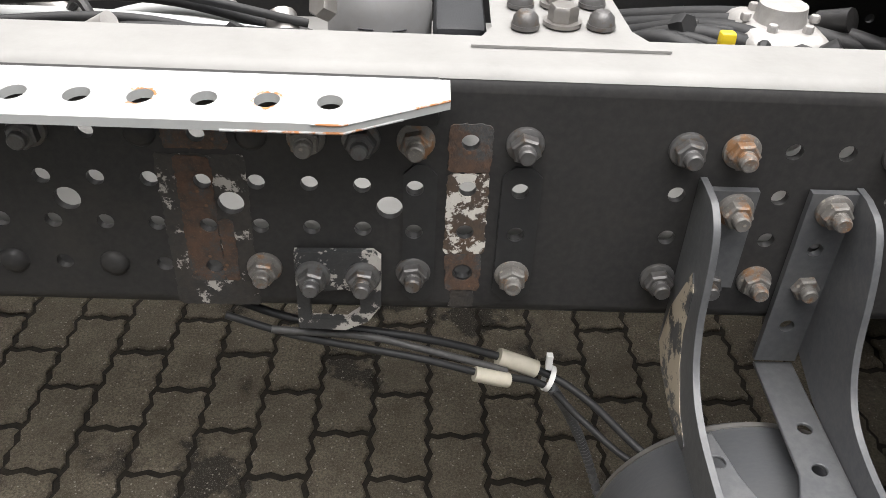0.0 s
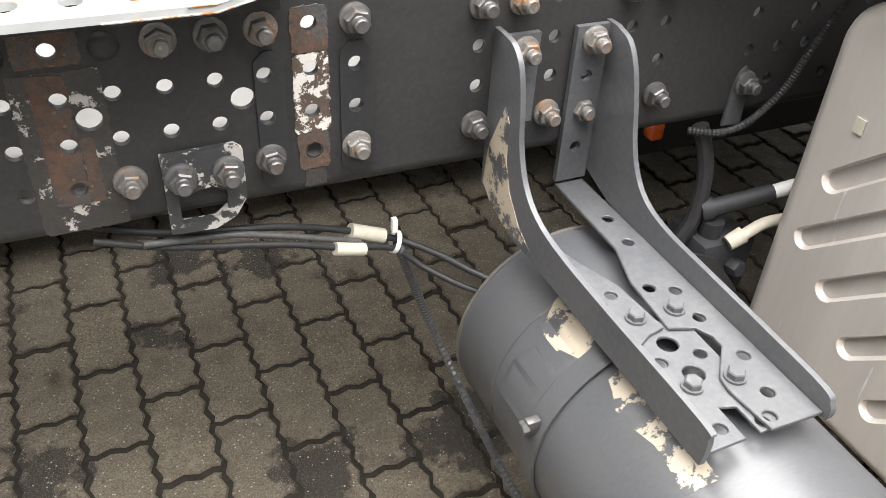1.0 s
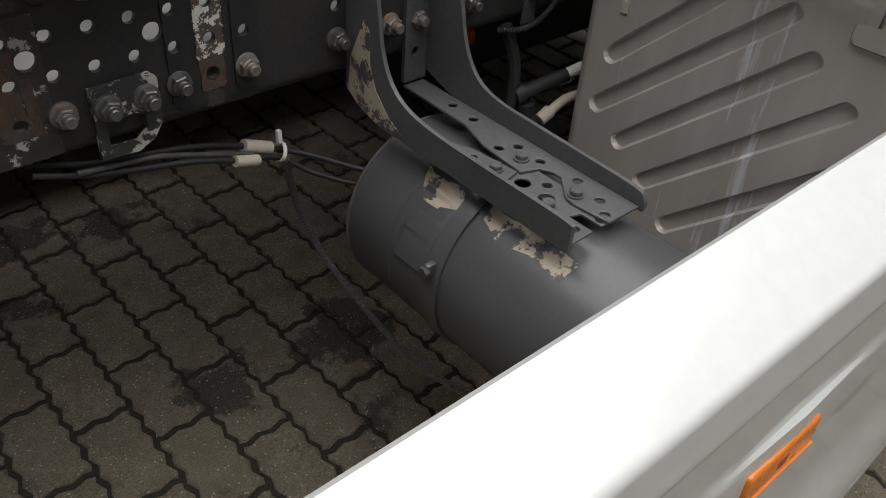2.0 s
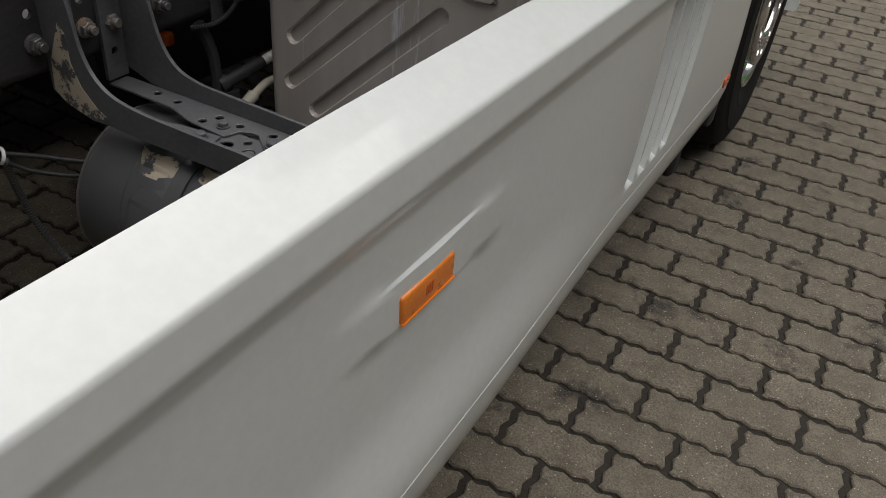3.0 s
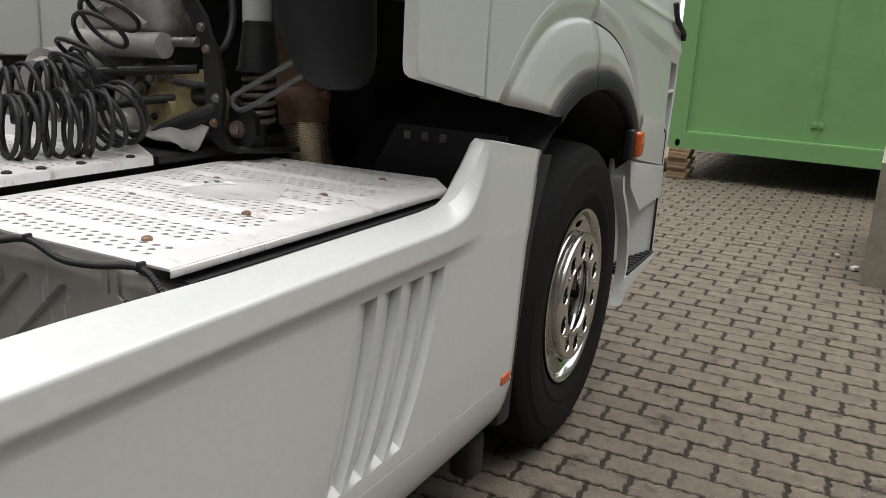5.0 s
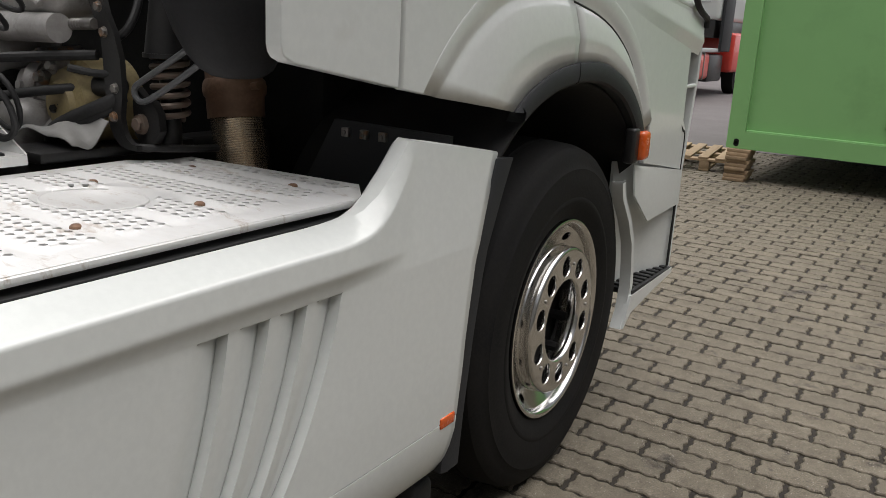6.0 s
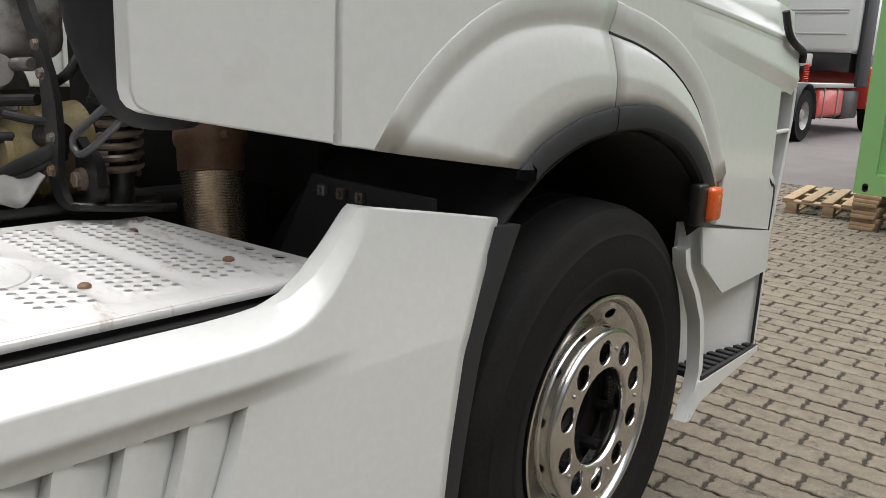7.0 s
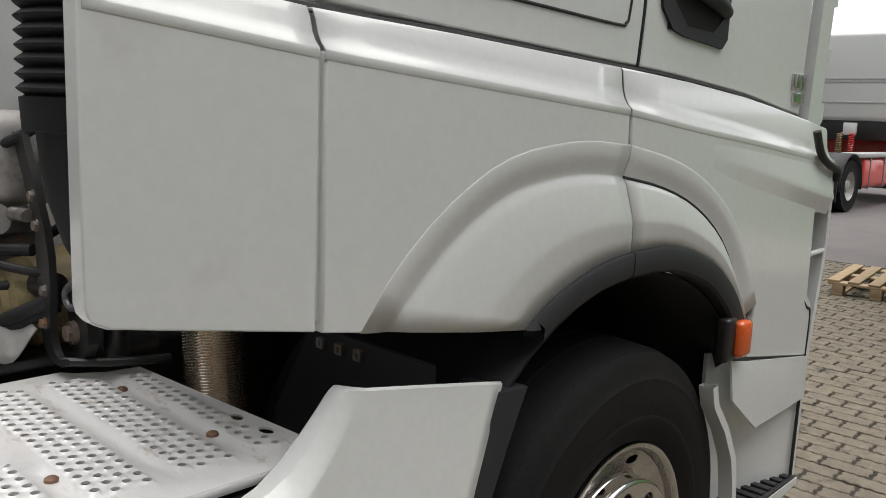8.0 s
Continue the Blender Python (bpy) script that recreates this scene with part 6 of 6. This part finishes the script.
def timber_stack(x, y):
    st_ = thing("timber_block_stack", "stack of rough timber boards under the container", "timber blocks", (x, y, 0), "timber block stacks")
    for k in range(9):
        bm = B()
        o = 0.02 * ((k * 7) % 3 - 1)
        box(bm, x - 0.14 + o * 0.6, x + 0.14 + o, y - 0.10 - o * 0.5, y + 0.11, 0.035 * k, 0.035 * k + 0.033, 0.003)
        part("board", bm, WOOD, st_)


timber_stack(8.84, 0.265)
timber_stack(14.5, 0.20)
timber_stack(8.9, -4.9)


def pallet(x, y, turn):
    pl = thing("wooden_pallet", "weathered wooden pallet lying on the paving", "pallet", (x, y, 0))
    m = Matrix.Translation((x, y, 0)) @ Matrix.Rotation(turn, 4, "Z")
    spec = []
    for k in range(5):
        spec.append((-0.6, 0.6, -0.40 + 0.175 * k, -0.30 + 0.175 * k, 0.122, 0.144))
    for k in range(3):
        spec.append((-0.6 + 0.53 * k, -0.46 + 0.53 * k, -0.40, 0.40, 0.10, 0.122))
        for j in range(3):
            spec.append((-0.6 + 0.53 * k, -0.46 + 0.53 * k, -0.40 + 0.33 * j, -0.30 + 0.33 * j, 0.022, 0.10))
    for j in range(3):
        spec.append((-0.6, 0.6, -0.40 + 0.33 * j, -0.30 + 0.33 * j, 0.0, 0.022))
    for x0, x1, y0, y1, z0, z1 in spec:
        bm = B()
        box(bm, x0, x1, y0, y1, z0, z1, 0.003)
        bmesh.ops.transform(bm, matrix=m, verts=bm.verts)
        part("board" if z1 - z0 < 0.05 else "block", bm, WOOD, pl)


pallet(9.69, 0.79, radians(8))
bm = B()
cb = [(5.40, -1.625), (5.40, -3.4), (6.9, -3.4), (6.9, -1.625)]
plate(bm, cb, [], lambda u, v, w: (u + 0.02 * w, v + 0.0 * w, 0.75 * w), 1.0)
single("concrete_barrier", bm, CONCRETE, "weathered concrete block with mossy base on the paving", "concrete block")

# small litter on the paving
def litter(name, label, category, x, y, sx, sy, sz, mat, turn):
    bm = B()
    box(bm, -sx, sx, -sy, sy, 0, sz, min(sx, sy, sz) * 0.4)
    bmesh.ops.transform(bm, matrix=Matrix.Translation((x, y, 0.0015)) @ Matrix.Rotation(turn, 4, "Z"), verts=bm.verts)
    single(name, bm, mat, label, category)


litter("pebble", "small pale stone lying loose on the paving", "stone", 6.09, -1.455, 0.02, 0.015, 0.02, SLEEVE, 0.4)
litter("paper_scrap", "crumpled white paper scrap beside the concrete block", "litter", 5.75, -1.58, 0.02, 0.03, 0.03, WHITE_PLASTIC, 0.9)
litter("cigarette_end", "white cigarette end lying on the paving", "litter", 1.93, -1.46, 0.012, 0.004, 0.006, WHITE_PLASTIC, 0.2)

# ---- far trucks ----
def far_wheel(parent, x, y, r=0.50):
    bm = B()
    revolve(bm, [(0.0, r * 0.55), (0.02, r * 0.75), (0.0, r * 0.96), (0.06, r), (0.28, r), (0.30, r * 0.6)], (x, y, r), (0, 1, 0), 32)
    w = part("tyre", bm, TYRE, parent)
    bm = B()
    revolve(bm, [(0.01, r * 0.56), (0.05, r * 0.5), (0.12, r * 0.3), (0.04, r * 0.22), (0.03, 0.001)], (x, y, r), (0, 1, 0), 24)
    part("rim", bm, SILVER, parent)


red = thing("red_tractor_truck", "red and white tractor truck parked across the yard", "truck", (20, 5, 0))
bm = B()
box(bm, 16.6, 23.4, 4.55, 4.65, 0.75, 1.0)
box(bm, 16.6, 23.4, 5.35, 5.45, 0.75, 1.0)
part("frame", bm, BLACK, red)
for x in (17.75, 22.7):
    far_wheel(red, x, 3.9)
bm = B()
box(bm, 18.55, 20.25, 3.95, 4.5, 0.42, 1.02, 0.09, 3)
part("side_tank", bm, RED, red)
for x in (18.9, 19.75):
    bm = B()
    box(bm, x, x + 0.06, 3.935, 4.5, 0.41, 1.03, 0.02)
    part("tank_strap", bm, STEEL, red)
bm = B()
box(bm, 18.2, 20.9, 3.92, 4.3, 1.03, 1.12, 0.02)
part("catwalk", bm, PALE, red)
bm = B()
box(bm, 20.35, 21.5, 4.0, 4.5, 0.35, 0.98, 0.05)
part("battery_box", bm, BLACK, red)
bm = B()
box(bm, 21.75, 23.9, 3.85, 6.2, 0.55, 1.50, 0.08, 3)
part("cab_lower", bm, RED, red)
bm = B()
box(bm, 20.6, 23.9, 3.95, 6.2, 1.75, 3.7, 0.12, 3)
part("cab_upper", bm, WHITE, red)
bm = B()
box(bm, 20.65, 23.5, 4.05, 6.1, 1.35, 1.80, 0.04)
part("cab_underside", bm, BLACK, red)
for z in (2.15, 2.6, 2.66):
    bm = B()
    box(bm, 20.585, 20.61, 4.2, 6.0, z, z + 0.04, 0.008)
    part("panel_seam", bm, PALE, red)
bm = B()
arch = []
for k in range(13):
    a = radians(-10 + 200 * k / 12)
    arch.append([(17.75 + 0.6 * math.cos(a), 3.88, 0.52 + 0.6 * math.sin(a)), (17.75 + 0.6 * math.cos(a), 4.5, 0.52 + 0.6 * math.sin(a))])
grid(bm, arch)
part("mudguard", bm, PLASTIC, red).modifiers.new("thickness", "SOLIDIFY").thickness = 0.02
bm = B()
box(bm, 17.05, 17.09, 3.9, 4.5, 0.22, 0.85, 0.01)
flap_ = part("mud_flap", bm, RUBBER, red)
for k in range(3):
    bm = B()
    box(bm, 17.042, 17.051, 3.98 + 0.02 * k, 4.36, 0.30 + 0.035 * k, 0.312 + 0.035 * k)
    part("print_bar", bm, WHITE_PLASTIC, flap_)
bm = B()
box(bm, 16.99, 17.05, 3.93, 4.40, 0.80, 0.93, 0.01)
part("tail_lamp", bm, ORANGE, red)
bm = B()
box(bm, 20.70, 21.5, 3.86, 3.94, 1.05, 3.4, 0.03)
part("air_guide", bm, PLASTIC, red)
for y_, mat_, r_ in ((5.0, YELLOW, 0.05), (4.75, RED, 0.05)):
    bm = B()
    tube(bm, [(20.05 + r_ * math.cos(q), y_ + r_ * math.sin(q), 1.05 + 0.05 * q / math.tau) for q in (math.tau * i / 10 for i in range(90))], 0.016, 6)
    part("coil_line", bm, mat_, red)
bm = B()
box(bm, 20.05, 20.2, 4.7, 4.95, 1.45, 1.72, 0.02)
part("white_canister", bm, WHITE, red)


def white_truck(x, y, label):
    t_ = thing("white_truck", label, "truck", (x, y, 0), "far white trucks")
    bm = B()
    box(bm, x, x + 2.2, y, y + 2.45, 0.9, 3.4, 0.15, 3)
    part("cab", bm, WHITE, t_)
    bm = B()
    box(bm, x - 0.02, x + 0.02, y + 0.15, y + 2.3, 2.0, 2.75, 0.02)
    part("windscreen", bm, DARK, t_)
    for k in range(5):
        bm = B()
        box(bm, x - 0.03, x + 0.02, y + 0.3, y + 2.15, 1.0 + 0.15 * k, 1.09 + 0.15 * k, 0.01)
        part("grille_bar", bm, DARK, t_)
    bm = B()
    box(bm, x - 0.05, x + 0.3, y, y + 2.45, 0.4, 0.9, 0.05)
    part("bumper", bm, WHITE, t_)
    for xx in (x + 1.3, x + 4.8):
        far_wheel(t_, xx, y + 0.05)
    bm = B()
    box(bm, x + 2.2, x + 6.0, y + 0.8, y + 1.6, 0.8, 1.0)
    part("frame", bm, FRAME, t_)


white_truck(31, 6.6, "white truck parked nose on at the far side")
white_truck(33, 10.5, "white truck parked nose on at the far side")
white_truck(35, 2.6, "white truck parked nose on at the far side")
ch = thing("bare_chassis_truck", "dark truck chassis with wheels parked beside the lane", "truck", (17, 7, 0), "far trucks")
bm = B()
box(bm, 15.5, 21.5, 6.1, 6.2, 0.75, 1.0)
box(bm, 15.5, 21.5, 6.9, 7.0, 0.75, 1.0)
box(bm, 15.5, 15.7, 5.9, 7.2, 0.7, 0.95)
part("frame", bm, FRAME, ch)
for x in (16.6, 17.9):
    far_wheel(ch, x, 5.4)
    far_wheel(ch, x, 7.4)
bm = B()
cyl(bm, (18.8, 5.6, 0.7), (20.2, 5.6, 0.7), 0.3, 0.3, 24)
part("tank", bm, PALE, ch)
bm = B()
rngt = random.Random(9)
for k in range(90):
    y = -30 + k * 1.3 + rngt.uniform(-0.5, 0.5)
    h = rngt.uniform(3.0, 5.5)
    bmesh.ops.create_icosphere(bm, subdivisions=1, radius=1.0, matrix=Matrix.LocRotScale((120 + rngt.uniform(-4, 4), y, h * 0.5), None, (2, rngt.uniform(1.2, 2.2), h * 0.6)))
single("far_tree_line", bm, LEAF, "grey-green line of far trees behind the yard", "trees", kind="stuff")

# bright overcast haze far behind the yard
haze = bpy.data.materials.new("overcast_haze")
haze.use_nodes = True
hb = haze.node_tree.nodes["Principled BSDF"]
hb.inputs["Base Color"].default_value = (0.8, 0.82, 0.84, 1.0)
hb.inputs["Emission Color"].default_value = (0.95, 0.975, 1.0, 1.0)
hb.inputs["Emission Strength"].default_value = 0.8
bm = B()
grid(bm, [[(160, -90, -1), (160, 170, -1)], [(160, -90, 55), (160, 170, 55)]])
single("backdrop", bm, haze, "plain pale overcast sky far behind the yard", "sky", kind="structure")
# the truck's unseen far side, boxes and panel added to shade the ground below
far_shade_box = thing("battery_box", "unseen dark box with white skirt, added on the far side to shade the ground", "battery box", (0.2, 1.3, 0.3))
bm = B()
box(bm, 1.0, 2.2, 0.78, 1.56, 0.14, 0.74, 0.03)
box(bm, -1.2, 2.2, 0.98, 1.56, 0.36, 0.96, 0.03)
box(bm, -1.2, -1.1, 0.78, 1.0, 0.70, 0.76, 0.01)
part("body", bm, PLASTIC, far_shade_box)
bm = B()
box(bm, -1.3, 1.85, 1.565, 1.60, 0.05, 0.97, 0.015)
part("skirt", bm, WHITE, far_shade_box, "plain white unseen panel added low down to shade the ground")
trailer = thing("white_trailer", "white ribbed box trailer parked beside the truck", "trailer", (5, 5, 0))
bm = B()
box(bm, -4, 13, 4.6, 7.1, 1.0, 3.9, 0.03)
part("box_body", bm, WHITE, trailer)
for k in range(40):
    bm = B()
    box(bm, -3.9 + 0.42 * k, -3.82 + 0.42 * k, 4.57, 4.6, 1.02, 3.85, 0.008)
    part("rib", bm, WHITE, trailer)
for x_ in (-1.6, -0.3, 1.0):
    bm = B()
    revolve(bm, [(0.0, 0.28), (0.02, 0.38), (0.0, 0.47), (0.06, 0.5), (0.28, 0.5), (0.30, 0.3)], (x_, 4.95, 0.5), (0, -1, 0), 32)
    part("tyre", bm, TYRE, trailer)
bm = B()
box(bm, -3.5, 12.5, 5.4, 5.55, 0.75, 1.0)
part("frame", bm, FRAME, trailer)

# unseen plain walls, added behind the camera to cut low sky light
bm = B()
box(bm, -14, 16, -7.3, -7.0, 0, 3.4)
single("wall_south", bm, BLOCKER_WALL, "plain grey unseen wall added on the near side to block low sky light", "wall", kind="structure")
bm = B()
box(bm, -2.6, -2.3, -7, 4.5, 0, 4.4)
single("wall_west", bm, BLOCKER_WALL, "plain grey unseen wall added at the yard's end to block low sky light", "wall", kind="structure")

# ---- paving, last ----
PL, PW, GAP = 0.225, 0.1178, 0.0110


def wave(t):
    """A zigzag of one period, from -1 to 1."""
    t = t % 1.0
    return 4 * t - 1 if t < 0.5 else 3 - 4 * t


def paver_outline(inset):
    """A stone with zigzag flanks that fit its neighbours, its middle at the origin, long in y."""
    pts = []
    hx, hy = PW / 2 - GAP / 2 - inset, PL / 2 - 0.0085 - inset
    A = 0.0048
    for k in range(17):
        t = k / 16
        pts.append((hx + A * wave(4 * t + 0.25), -hy + 2 * hy * t))
    for k in range(1, 8):
        t = k / 8
        pts.append((hx - 2 * hx * t, hy + A * 0.9 * wave(2 * t + 0.25)))
    for k in range(17):
        t = 1 - k / 16
        pts.append((-hx + A * wave(4 * t + 0.25), -hy + 2 * hy * t))
    for k in range(1, 8):
        t = 1 - k / 8
        pts.append((hx - 2 * hx * t, -hy + A * 0.9 * wave(2 * t + 0.25)))
    return pts


TOP, EDGE = paver_outline(0.004), paver_outline(0.0)
NV = len(TOP)


def paver_data(dx, dy, dz, tx, ty):
    v = [(x + dx, y + dy, dz + tx * x + ty * y) for x, y in TOP]
    v += [(x + dx, y + dy, dz - 0.004 + tx * x + ty * y) for x, y in EDGE]
    v += [(x + dx, y + dy, -0.014) for x, y in EDGE]
    return v


def paver_faces(k):
    f = [tuple(range(k, k + NV))]
    for r in (0, NV):
        f += [(k + r + i, k + r + NV + i, k + r + NV + (i + 1) % NV, k + r + (i + 1) % NV) for i in range(NV)]
    return f


rng = random.Random(5)
pave = thing("pavement", "brown-grey zigzag concrete block paving with dark joints and wet stains", "paving", (1, 0, -0.03), kind="structure")
shared = []
for k in range(6):
    me = bpy.data.meshes.new("paver")
    me.from_pydata(paver_data(0, 0, 0, rng.uniform(-0.02, 0.02), rng.uniform(-0.012, 0.012)), [], paver_faces(0))
    me.materials.append(PAVER)
    shared.append(me)
allv, allf = [], []
OX, OY = -0.386, 0.715
count = 0
for i in range(-48, 104):
    x = OX + PW / 2 + i * PW
    for j in range(-40, 24):
        y = OY - (i % 2) * PL / 2 - j * -PL + PL / 2 - 0.0
        if not (-6.9 < y < 4.5) or x > 11.2:
            continue
        dz = rng.uniform(-0.002, 0.002)
        near = -0.75 < x < 0.85 and -0.15 < y < 1.35
        if near and count < 300:
            ob = new("paver", shared[rng.randrange(6)])
            ob.location = (x, y, dz)
            ob.parent = pave
            ob.matrix_parent_inverse = Matrix.Translation(-pave.location)
            count += 1
        else:
            k = len(allv)
            allv += paver_data(x, y, dz, rng.uniform(-0.02, 0.02), rng.uniform(-0.012, 0.012))
            allf += paver_faces(k)
me = bpy.data.meshes.new("paver_field")
me.from_pydata(allv, [], allf)
me.materials.append(PAVER_FAR)
rest = new("paver_field", me)
rest.parent = pave
rest.matrix_parent_inverse = Matrix.Translation(-pave.location)
tagged(rest, kind="stuff")
